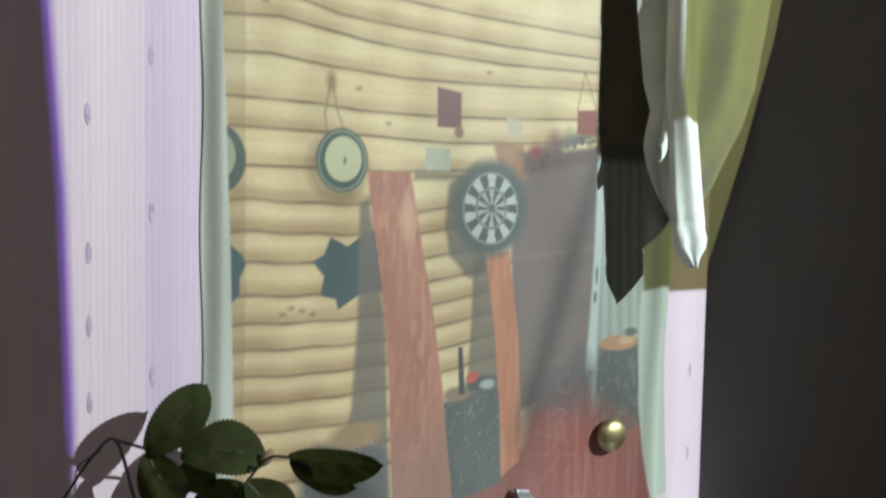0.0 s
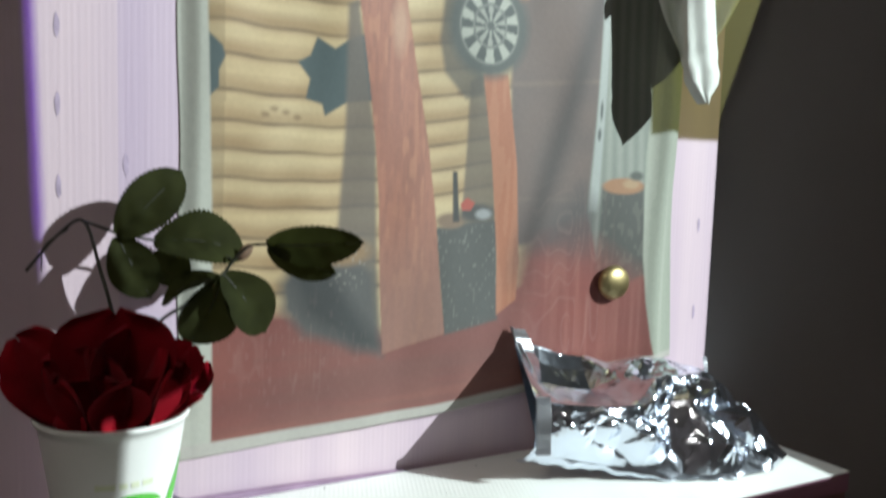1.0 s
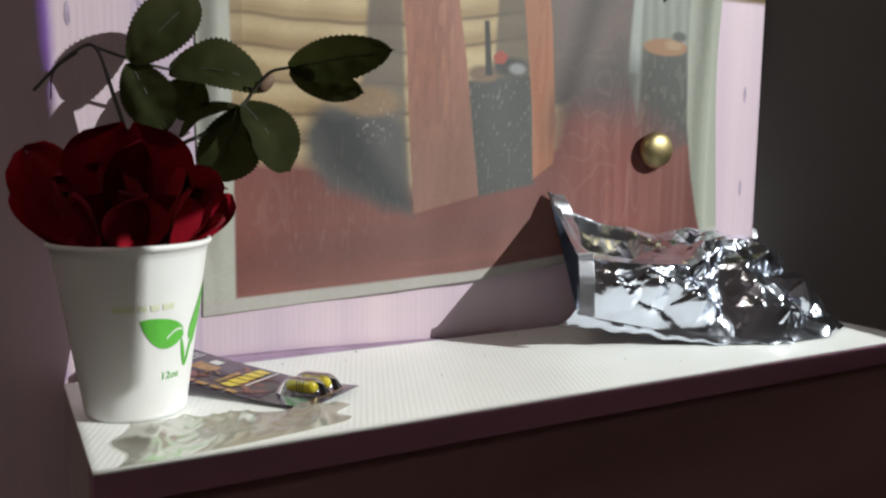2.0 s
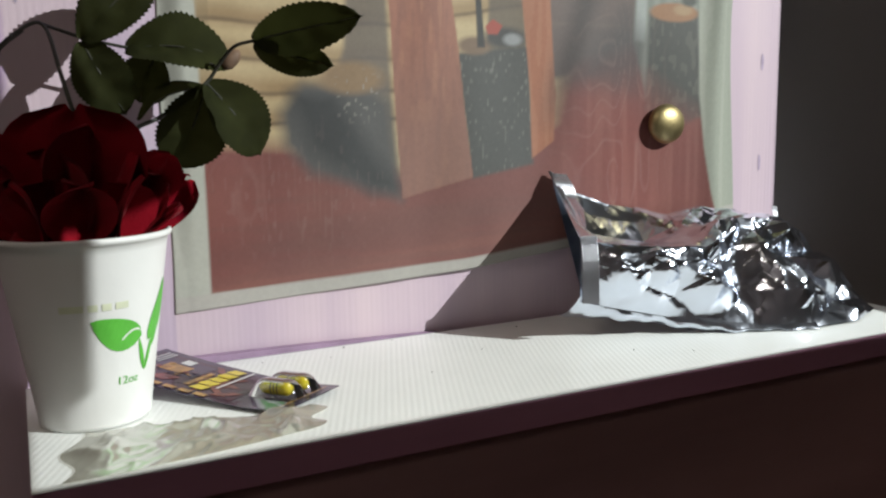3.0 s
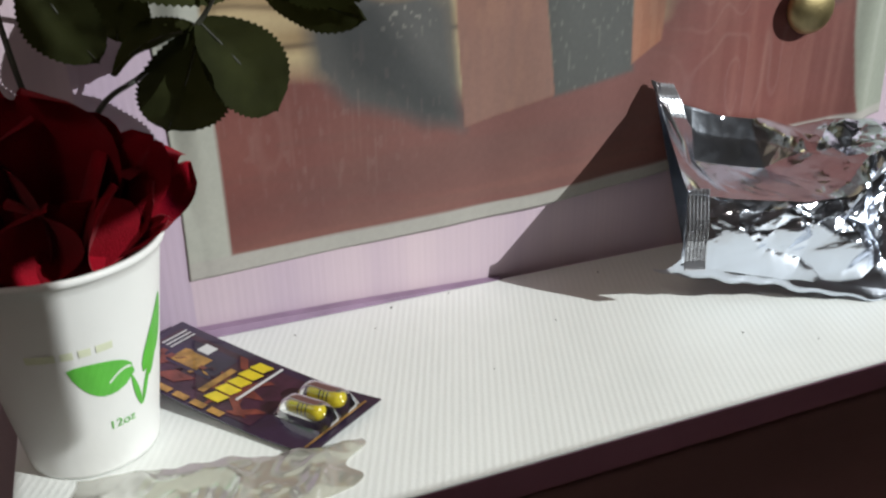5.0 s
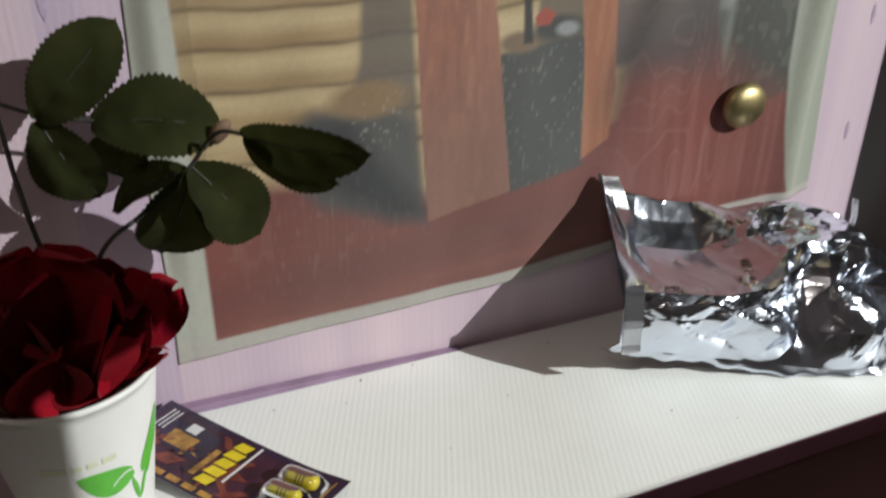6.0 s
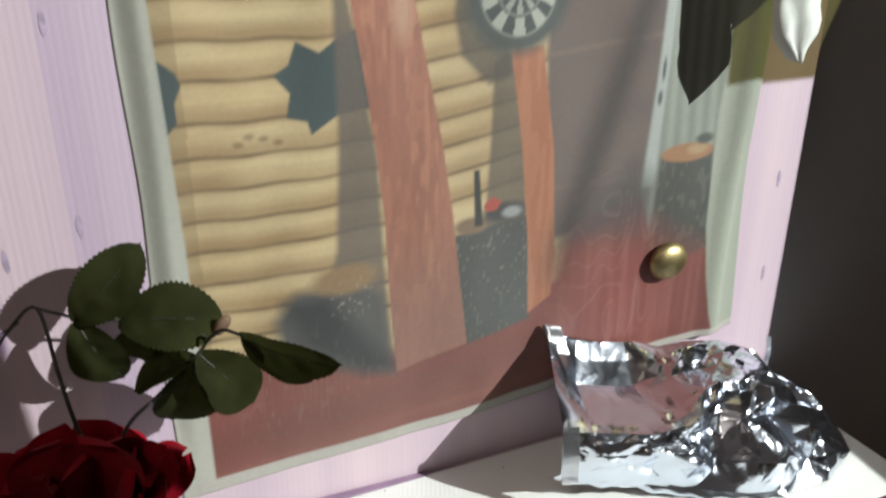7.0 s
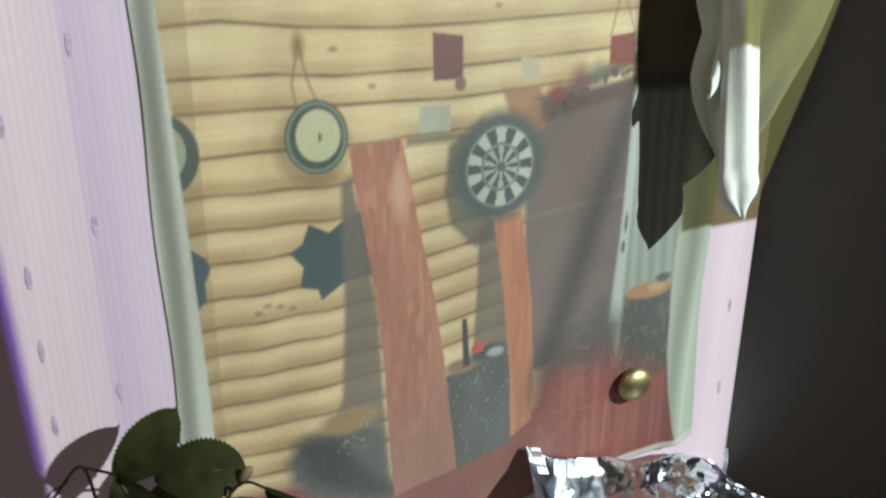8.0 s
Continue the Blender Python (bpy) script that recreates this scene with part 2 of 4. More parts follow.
# lip whose colour carries the beam's purple fringe along the front edge
part("front_lip", box(LEFT_X, RIGHT_X, FRONT_Y + 0.0004, FRONT_Y + 0.016, SHELF_Z - 0.0170, SHELF_Z - 0.0014, 0.0008), SHELF_LIP, shelf, "front lip coloured plum-brown for the beam's edge fringe")
part("front_panel", box(LEFT_X, RIGHT_X, FRONT_Y + 0.003, FRONT_Y + 0.016, 0.62, SHELF_Z - 0.0172), SHELF_FRONT, shelf, "dark front board")
part("back_rail", box(LEFT_X + 0.001, RIGHT_X - 0.001, -0.0043, -0.0002, SHELF_Z - 0.03, SHELF_Z - 0.0022), PINK_WALL, shelf, "pink painted rail behind the liner")
# added mauve wedge in place of the shadow band where shelf meets wall
bm = bmesh.new()
wedge = [[bm.verts.new((x, y, z)) for x, z in ((-0.300, SHELF_Z + 0.0002), (-0.055, SHELF_Z + 0.0002), (-0.150, SHELF_Z + 0.0036), (-0.300, SHELF_Z + 0.0068))] for y in (-0.0058, -0.0002)]
bm.faces.new(wedge[0][::-1])
bm.faces.new(wedge[1])
for k in range(4):
    bm.faces.new((wedge[0][k], wedge[0][(k + 1) % 4], wedge[1][(k + 1) % 4], wedge[1][k]))
bmesh.ops.recalc_face_normals(bm, faces=bm.faces)
part("joint_shade_wedge", bm, MAUVE, shelf, "mauve wedge standing for shade along the wall joint")
part("bottom", box(LEFT_X + 0.013, RIGHT_X - 0.013, FRONT_Y + 0.0162, -0.001, 0.62, 0.634), SIDE_WOOD, shelf)
for a, b in ((LEFT_X, LEFT_X + 0.012), (RIGHT_X - 0.012, RIGHT_X)):
    part("side_panel", box(a, b, FRONT_Y + 0.0162, -0.0046, 0.62, SHELF_Z - 0.0122), SIDE_WOOD, shelf)

# ---- the poster ----
PX0, PX1, PTOP = -0.2260, 0.216, 1.55


def poster_bottom(x):
    return np.interp(x, [-0.226, -0.12, -0.03, 0.06, 0.14, 0.219], [0.9315, 0.9365, 0.9410, 0.950, 0.959, 0.9665])


def bell(v):
    return np.exp(-v * v)


def poster_y(x, z):
    """How the paper stands off the wall: rolled side edges, a long diagonal crease and slow waves."""
    y = -0.0038 - 0.0010 * np.clip((0.03 - x) / 0.15, 0, 1) ** 2 * (3 - 2 * np.clip((0.03 - x) / 0.15, 0, 1))
    crease = 0.119 + (z - 1.284) * 0.32
    y = y - 0.0012 * bell((x - crease - 0.022) / 0.018) + 0.0010 * bell((x - crease + 0.012) / 0.018)
    y = y - 0.005 * bell((x - 0.197 - 0.004 * np.sin(z * 17)) / 0.011)
    y = y - 0.0014 * np.sin(x * 62 + z * 9) * np.sin(z * 13 + 1) - 0.0003 * np.sin(x * 150 - z * 31)
    near = np.clip((x + 0.2260) / 0.014, 0, 1)
    low = np.clip((z - 0.94) / 0.12, 0.15, 1) + (1 - np.clip((z - 0.94) / 0.12, 0.15, 1)) * np.clip((x + 0.15) / 0.15, 0, 1)
    y = y * (0.10 + 0.90 * near * near * (3 - 2 * near)) * low
    return np.minimum(y, -0.0006)


def paint_print(x, z):
    """The printed picture: a log wall with planks, a dartboard, pans, stumps and a red floor."""
    n = len(x)
    true_x = x
    high = np.interp(z, [1.05, 1.15], [0.2, 1.0])
    x = x - np.interp(x, [-0.22, -0.15, -0.1, 0.0, 0.08], [0.0, 0.0035, 0.0030, 0.0040, 0.0]) * high - np.interp(x, [0.0, 0.08], [0.0, 0.0065])
    rs = np.random.RandomState(3)
    out = np.empty((n, 3))
    tables = [rs.rand(64, 64) for _ in range(4)]

    def wob(fx, fz, k=0):
        """Smooth value noise, 0 to 1."""
        u, v = (x + 1) * fx, (z + 1) * fz
        i, j = np.floor(u).astype(int), np.floor(v).astype(int)
        a, b = u - i, v - j
        a, b = a * a * (3 - 2 * a), b * b * (3 - 2 * b)
        t = tables[k]
        return (t[i % 64, j % 64] * (1 - a) + t[(i + 1) % 64, j % 64] * a) * (1 - b) + (t[i % 64, (j + 1) % 64] * (1 - a) + t[(i + 1) % 64, (j + 1) % 64] * a) * b

    def lay(mask, colour):
        mask = np.clip(mask, 0, 1)[:, None]
        out[:] = out * (1 - mask) + np.asarray(colour) * mask

    def inside(points, soft=0.0012):
        """Soft mask of a polygon."""
        d = np.full(n, 1e9)
        odd = np.zeros(n, bool)
        for (ax, az), (bx, bz) in zip(points, points[1:] + points[:1]):
            ex, ez = bx - ax, bz - az
            t = np.clip(((x - ax) * ex + (z - az) * ez) / (ex * ex + ez * ez + 1e-12), 0, 1)
            d = np.minimum(d, np.hypot(x - ax - t * ex, z - az - t * ez))
            if bz != az:
                odd ^= ((az > z) != (bz > z)) & (x < ex * (z - az) / ez + ax)
        return np.clip(0.5 + np.where(odd, d, -d) / soft, 0, 1)

    def disc(cx, cz, rx, rz, soft=0.03):
        return np.clip(0.5 + (1 - np.hypot((x - cx) / rx, (z - cz) / rz)) / soft / 2, 0, 1)

    def line(points, width):
        px, pz = zip(*points)
        return bell((z - np.interp(x, px, pz)) / width) * ((x > px[0]) & (x < px[-1]))

    # logs
    pale, deep = srgb(255, 232, 180), srgb(238, 204, 146)
    w = wob(20, 60, 0)[:, None]
    out[:] = np.asarray(pale) * (1 - 0.6 * w) + np.asarray(deep) * 0.6 * w
    grain = wob(30, 500, 1)
    out *= (0.93 + 0.12 * grain)[:, None]
    long_cracks = [
        [(-0.216, 1.412), (-0.14, 1.402), (0.0, 1.395), (0.12, 1.392)],
        [(-0.216, 1.393), (-0.16, 1.389), (-0.129, 1.382), (-0.082, 1.379), (0.011, 1.375), (0.12, 1.374)],
        [(-0.216, 1.372), (-0.175, 1.375), (-0.142, 1.370), (-0.105, 1.365), (-0.076, 1.363), (0.012, 1.360), (0.12, 1.362)],
        [(-0.216, 1.347), (-0.181, 1.349), (-0.137, 1.344), (-0.075, 1.341), (-0.014, 1.342), (0.12, 1.347)],
        [(-0.215, 1.318), (-0.149, 1.317), (-0.113, 1.314), (-0.052, 1.314), (0.015, 1.316), (0.12, 1.322)],
        [(-0.210, 1.298), (-0.151, 1.297), (-0.108, 1.296), (-0.038, 1.294), (0.016, 1.296), (0.12, 1.303)],
        [(-0.210, 1.271), (-0.157, 1.271), (-0.087, 1.270), (-0.050, 1.272), (0.03, 1.275)]]
    for z0 in (1.44, 1.47, 1.5, 1.53):
        long_cracks.append([(-0.22, z0), (-0.1, z0 - 0.006), (0.12, z0 - 0.004)])
    left = [1.246, 1.224, 1.203, 1.180, 1.160, 1.141, 1.122, 1.103, 1.082, 1.062, 1.044]
    right = [1.244, 1.227, 1.207, 1.188, 1.169, 1.151, 1.132, 1.113]
    wave = 0.0009 * np.sin(x * 55) + 0.0006 * np.sin(x * 131 + 2) + 0.0016 * (wob(26, 34, 1) - 0.5)
    brown = srgb(120, 88, 48)
    for pts in long_cracks:
        lay(0.42 * line([(a, b + 0.0035) for a, b in pts], 0.0055) * (0.4 + 0.9 * wob(24, 40, 3)), srgb(168, 124, 66))
        lay((0.55 + 0.45 * wob(50, 60, 2)) * line(pts, 0.0013), brown)
    for zc in left:
        band = (x < -0.075) & (x > -0.22)
        zz = zc + wave + 0.05 * (x + 0.16) * (1.15 - zc)
        lay(0.55 * bell((z - zz - 0.0035) / 0.0062) * band * (0.55 + 0.8 * wob(26, 40, 3)), srgb(166, 120, 62))
        lay((0.55 + 0.4 * wob(60, 60, 2)) * bell((z - zz) / 0.0014) * band, brown)
    for zc in right:
        band = (x > -0.075) & (x < 0.03)
        zz = zc + 0.17 * (x + 0.035) + 0.3 * wave
        lay(0.55 * bell((z - zz - 0.0035) / 0.0062) * band * (0.55 + 0.8 * wob(26, 40, 3)), srgb(166, 120, 62))
        lay((0.55 + 0.4 * wob(60, 60, 2)) * bell((z - zz) / 0.0014) * band, brown)
    lay(0.35 * (x < -0.198) * (x > -0.22), srgb(150, 125, 80))
    for cx, cz in ((-0.166, 1.17), (-0.158, 1.168), (-0.172, 1.166), (-0.15, 1.165), (-0.09, 1.306), (0.0, 1.352), (-0.115, 1.33), (-0.02, 1.19), (-0.185, 1.385)):
        lay(0.6 * disc(cx, cz, 0.0028, 0.0018, 0.5), srgb(130, 92, 48))
    # string and round pans with cream faces
    for pts in ([(-0.137, 1.336), (-0.142, 1.311), (-0.140, 1.297)], [(-0.137, 1.336), (-0.132, 1.312), (-0.126, 1.297)]):
        zs, xs = [p[1] for p in pts][::-1], [p[0] for p in pts][::-1]
        lay(0.7 * bell((x - np.interp(z, zs, xs)) / 0.0009) * (z > zs[0]) * (z < zs[-1]), srgb(150, 120, 80))
    lay(0.7 * disc(-0.137, 1.333, 0.004, 0.008, 0.4), srgb(160, 120, 70))
    lay(0.5 * disc(-0.131, 1.272, 0.024, 0.026, 0.15), srgb(120, 98, 60))
    lay(disc(-0.128, 1.277, 0.0205, 0.0235), srgb(84, 98, 88))
    lay(0.8 * (disc(-0.128, 1.277, 0.0190, 0.022) - disc(-0.128, 1.277, 0.0176, 0.0205)), srgb(170, 180, 150))
    lay(disc(-0.127, 1.278, 0.0143, 0.0165), srgb(226, 224, 180))
    lay(disc(-0.126, 1.277, 0.001, 0.003, 0.3), srgb(110, 90, 60))
    lay(disc(-0.217, 1.275, 0.019, 0.024), srgb(84, 96, 86))
    lay(disc(-0.216, 1.277, 0.011, 0.016), srgb(178, 182, 150))
    # dark gear-shaped plates
    dark = srgb(76, 95, 97)
    lay(inside([(-0.136, 1.221), (-0.123, 1.214), (-0.113, 1.221), (-0.095, 1.228), (-0.09, 1.18), (-0.102, 1.179), (-0.114, 1.177), (-0.130, 1.167), (-0.132, 1.175), (-0.144, 1.178), (-0.141, 1.192), (-0.150, 1.203), (-0.141, 1.208)]), dark)
    lay(inside([(-0.222, 1.222), (-0.211, 1.219), (-0.200, 1.209), (-0.198, 1.202), (-0.202, 1.193), (-0.202, 1.182), (-0.209, 1.174), (-0.222, 1.176)]), dark)
    # small things pinned to the logs
    lay(inside([(-0.048, 1.337), (-0.026, 1.334), (-0.026, 1.306), (-0.047, 1.306)]), srgb(134, 84, 78))
    lay(disc(-0.028, 1.303, 0.004, 0.005, 0.2), srgb(160, 120, 90))
    lay(inside([(-0.057, 1.290), (-0.035, 1.290), (-0.035, 1.272), (-0.057, 1.272)]), srgb(206, 204, 180))
    lay(0.8 * inside([(-0.067, 1.271), (-0.024, 1.271), (-0.024, 1.265), (-0.067, 1.264)], 0.004), srgb(120, 108, 80))
    # darker chest and shelf
    chest = inside([(0.026, 1.284), (0.125, 1.30), (0.118, 1.20), (0.115, 1.09), (0.03, 1.07), (0.026, 1.2)], 0.004)
    lay(chest, srgb(134, 112, 104))
    lay(chest * 0.6 * wob(50, 50, 2), srgb(116, 100, 96))
    lay(0.9 * inside([(0.004, 1.298), (0.036, 1.296), (0.04, 1.268), (0.028, 1.262), (0.01, 1.28)], 0.004), srgb(176, 124, 84))
    lay(0.8 * inside([(0.036, 1.288), (0.125, 1.297), (0.125, 1.287), (0.036, 1.272)], 0.006), srgb(106, 78, 70))
    lay(inside([(0.018, 1.318), (0.033, 1.316), (0.034, 1.301), (0.020, 1.302)]), srgb(220, 206, 176))
    lay(0.85 * inside([(0.03, 1.288), (0.12, 1.318), (0.125, 1.310), (0.07, 1.292), (0.05, 1.281)], 0.005), srgb(100, 88, 82))
    lay(0.9 * disc(0.048, 1.291, 0.007, 0.006, 0.6), srgb(160, 66, 62))
    lay(0.8 * disc(0.066, 1.300, 0.007, 0.009, 0.7), srgb(140, 84, 88))
    lay(0.7 * disc(0.082, 1.303, 0.007, 0.008, 0.7), srgb(120, 132, 118))
    lay(0.7 * (wob(240, 240, 1) > 0.6) * inside([(0.034, 1.280), (0.11, 1.310), (0.112, 1.300), (0.04, 1.272)], 0.006), srgb(66, 60, 60))
    lay(inside([(0.090, 1.328), (0.113, 1.330), (0.114, 1.308), (0.090, 1.308)]), srgb(150, 74, 58))
    for pts in ([(0.098, 1.362), (0.090, 1.328)], [(0.098, 1.362), (0.112, 1.33)]):
        (xa, za), (xb, zb) = pts
        lay(0.6 * bell((x - xa - (z - za) * (xb - xa) / (zb - za)) / 0.0009) * (z < za) * (z > zb), srgb(120, 84, 60))
    lay(0.5 * chest * bell((z - 1.205 - 0.1 * (x - 0.07)) / 0.002), srgb(160, 136, 120))
    lay(0.5 * chest * bell((z - 1.11) / 0.002), srgb(150, 130, 118))
    # shade beside the planks
    lay(0.88 * inside([(-0.106, 1.25), (-0.114, 1.245), (-0.114, 1.161), (-0.117, 1.09), (-0.13, 1.05), (-0.08, 1.0), (-0.09, 1.15)], 0.004), srgb(124, 112, 102))
    lay(0.85 * inside([(-0.012, 1.2), (0.006, 1.21), (0.02, 1.06), (0.03, 1.0), (-0.02, 1.0), (-0.014, 1.1)], 0.003), srgb(112, 98, 84))
    lay(0.85 * inside([(-0.036, 1.262), (-0.01, 1.28), (0.0, 1.19), (-0.015, 1.186), (-0.034, 1.205), (-0.039, 1.23)], 0.004), srgb(100, 92, 80))
    # floor
    lay(inside([(-0.24, 1.034), (-0.155, 1.030), (-0.077, 1.010), (-0.026, 1.022), (0.022, 1.034), (0.040, 1.042), (0.05, 1.080), (0.13, 1.10), (0.25, 1.06), (0.25, 0.9), (-0.24, 0.9)], 0.012), srgb(152, 76, 66))
    floor = inside([(-0.24, 1.02), (0.022, 0.99), (0.05, 1.05), (0.25, 1.05), (0.25, 0.9), (-0.24, 0.9)], 0.03)
    lay(0.5 * floor * bell((z - 0.985 - 0.11 * x) / 0.012), srgb(128, 68, 60))
    lay(0.30 * floor * bell((z - 0.962 - 0.10 * x) / 0.005), srgb(178, 112, 92))
    lay(0.35 * floor * (wob(14, 260, 3) > 0.62), srgb(138, 78, 68))
    lay(0.25 * floor * wob(50, 30, 2), srgb(190, 124, 106))
    # round stumps
    lay(inside([(-0.158, 1.05), (-0.145, 1.068), (-0.10, 1.066), (-0.086, 1.055), (-0.078, 0.992), (-0.112, 1.004), (-0.14, 1.012), (-0.156, 1.03)], 0.010), srgb(96, 94, 92))
    lay(0.95 * inside([(-0.152, 1.062), (-0.124, 1.062), (-0.080, 1.000), (-0.10, 0.998), (-0.140, 1.028)], 0.014), srgb(38, 38, 42))
    lay(disc(-0.112, 1.071, 0.022, 0.010, 0.25), srgb(172, 138, 96))
    lay(0.7 * (wob(520, 420, 0) > 0.86) * disc(-0.108, 1.06, 0.016, 0.014, 0.5), srgb(190, 186, 174))
    trunk = inside([(-0.037, 1.088), (0.019, 1.094), (0.024, 1.012), (-0.026, 1.004)], 0.003)
    lay(trunk, srgb(88, 88, 84))
    lay(0.38 * trunk * np.clip((wob(620, 260, 1) - 0.78) / 0.15, 0, 1), srgb(190, 190, 180))
    lay(disc(-0.024, 1.093, 0.013, 0.006, 0.25), srgb(158, 128, 100))
    lay(disc(0.0, 1.099, 0.017, 0.007, 0.3), srgb(70, 66, 64))
    lay(inside([(-0.024, 1.131), (-0.020, 1.131), (-0.016, 1.092), (-0.022, 1.092)]), srgb(48, 44, 42))
    lay(inside([(-0.016, 1.106), (-0.010, 1.111), (-0.002, 1.107), (-0.006, 1.101), (-0.014, 1.101)]), srgb(206, 84, 62))
    lay(0.9 * disc(0.006, 1.098, 0.007, 0.004, 0.3), srgb(196, 200, 200))
    # planks
    plank = inside([(-0.108, 1.269), (-0.070, 1.270), (-0.053, 1.185), (-0.038, 1.103), (-0.026, 1.005), (-0.077, 0.993), (-0.085, 1.107), (-0.096, 1.195)])
    lay(plank, srgb(190, 112, 80))
    lay(plank * 0.7 * np.clip((wob(330, 34, 2) - 0.45) / 0.2, 0, 1), srgb(160, 84, 58))
    lay(plank * 0.5 * np.clip((wob(620, 90, 0) - 0.6) / 0.2, 0, 1), srgb(142, 74, 52))
    lay(plank * 0.6 * np.clip((wob(300, 60, 1) - 0.66) / 0.14, 0, 1), srgb(228, 154, 110))
    lay(plank * np.clip((1.10 - z) / 0.09, 0, 0.7), srgb(150, 104, 92))
    lay(plank * 0.8 * disc(-0.072, 1.235, 0.006, 0.018, 0.5), srgb(236, 196, 158))
    lay(plank * 0.36, srgb(214, 158, 136))
    handle = inside([(-0.001, 1.206), (0.022, 1.208), (0.034, 1.135), (0.041, 1.06), (0.039, 1.028), (0.023, 1.016), (0.021, 1.06), (0.011, 1.137)])
    lay(handle, srgb(212, 138, 98))
    lay(handle * 0.5 * (wob(300, 30, 3) > 0.55), srgb(196, 112, 68))
    # dartboard
    cx, cz = 0.004, 1.243
    lay(disc(cx, cz, 0.0365, 0.0395, 0.12), srgb(84, 90, 86))
    r, a = np.hypot((x - cx) / 0.0265, (z - cz) / 0.0285), np.arctan2(x - cx, z - cz)
    even = (np.floor((a + math.pi / 20) / (math.pi / 10)) % 2) == 0
    for r0, r1, light in ((0.12, 0.52, 0.75), (0.60, 0.98, 1.0)):
        ring = (r > r0) & (r < r1)
        lay(ring * even * light, srgb(206, 210, 196))
        lay(ring * ~even * 0.9, srgb(66, 74, 72))
    lay(0.6 * bell((r - 1.0) / 0.03) + 0.5 * bell((r - 0.56) / 0.03), srgb(190, 194, 182))
    # curtain folds, pale strip, far stump and margins at the other side, after the paper crease's shade
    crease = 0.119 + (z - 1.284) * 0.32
    # shade of the paper's crease, put into the print as a dark band
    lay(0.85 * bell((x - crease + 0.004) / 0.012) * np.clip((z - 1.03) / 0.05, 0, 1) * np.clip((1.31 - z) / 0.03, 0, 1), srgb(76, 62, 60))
    beyond = inside([(0.117, 1.30), (0.107, 1.10), (0.12, 1.06), (0.185, 1.06), (0.2, 1.2), (0.21, 1.30)], 0.004)
    lay(beyond, srgb(158, 166, 154))
    lay(beyond * 0.6 * (0.5 + 0.5 * np.sin(x * 520 + z * 20)), srgb(196, 202, 188))
    lay(inside([(0.116, 1.29), (0.122, 1.29), (0.121, 1.2), (0.118, 1.10), (0.108, 1.10), (0.112, 1.19)], 0.003), srgb(206, 214, 208))
    lay(0.9 * disc(0.116, 1.185, 0.0016, 0.008, 0.4) + 0.9 * disc(0.115, 1.165, 0.002, 0.005, 0.4), srgb(74, 78, 78))
    lay(0.8 * inside([(0.10, 1.12), (0.122, 1.10), (0.12, 1.05), (0.05, 1.07), (0.07, 1.10)], 0.02), srgb(84, 78, 78))
    log = inside([(0.122, 1.121), (0.169, 1.123), (0.176, 1.045), (0.15, 1.035), (0.12, 1.05)], 0.004)
    lay(log, srgb(84, 84, 78))
    lay(log * 0.5 * (wob(260, 160, 0) > 0.7), srgb(124, 124, 112))
    lay(disc(0.146, 1.122, 0.0235, 0.007, 0.12), srgb(196, 142, 96))
    lay(disc(0.154, 1.124, 0.009, 0.004, 0.3), srgb(214, 178, 132))
    lay(disc(0.160, 1.131, 0.008, 0.004, 0.3), srgb(88, 92, 84))
    hue = inside([(0.05, 1.06), (0.12, 1.07), (0.19, 1.03), (0.19, 0.95), (0.05, 0.94)], 0.03)
    lay(hue * 0.7, srgb(152, 74, 64))
    lay(hue * 0.30 * np.clip((wob(260, 14, 2) - 0.4) / 0.5, 0, 1), srgb(196, 134, 116))
    # glare on the paper, drawn into the print as pale contour lines and flecks
    rings = np.abs((wob(34, 11, 0) * 7 + wob(90, 22, 1) * 1.2) % 1 - 0.5)
    veil = disc(0.095, 1.03, 0.045, 0.085, 0.5) + 0.7 * disc(-0.165, 1.0, 0.05, 0.025, 0.5)
    lay(0.17 * veil * np.clip(1 - rings / 0.10, 0, 1), srgb(214, 178, 164))
    lay(0.13 * (wob(700, 110, 2) > 0.80) * disc(-0.15, 1.0, 0.06, 0.035, 0.5), srgb(206, 176, 164))
    # dark fill that puts the hanging cloth's deep shadow into the print colour
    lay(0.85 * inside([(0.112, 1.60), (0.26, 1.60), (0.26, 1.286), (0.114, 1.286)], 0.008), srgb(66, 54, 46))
    # unprinted margins
    x = true_x
    edge = np.interp(z, [0.95, 0.964, 0.984, 1.02, 1.06, 1.15, 1.2, 1.6], [0.197, 0.194, 0.188, 0.181, 0.1765, 0.176, 0.180, 0.186])
    lay(np.clip((x - edge) / 0.002, 0, 1), srgb(208, 214, 196))
    lay(np.clip((x - edge) / 0.002, 0, 1) * 0.5 * (wob(160, 5, 1) > 0.5), srgb(188, 198, 178))
    lay(np.clip((np.interp(z, [0.94, 1.11, 1.21, 1.36, 1.6], [-0.204, -0.205, -0.2075, -0.2125, -0.217]) - x) / 0.0015 + 0.5, 0, 1), srgb(226, 228, 214))
    lay(np.clip((poster_bottom(x) + np.interp(x, [-0.2, 0.19], [0.0095, 0.006]) - z) / 0.0012 + 0.5, 0, 1), srgb(226, 222, 212))
    # patchy pale gloss haze put into the colour, then fine print grain
    lay(0.09 + 0.15 * wob(9, 7, 3), srgb(168, 174, 172))
    out *= (0.96 + 0.08 * wob(700, 700, 2))[:, None]
    return np.clip(out * np.array([0.55, 0.54, 0.545]), 0.004, 0.85)


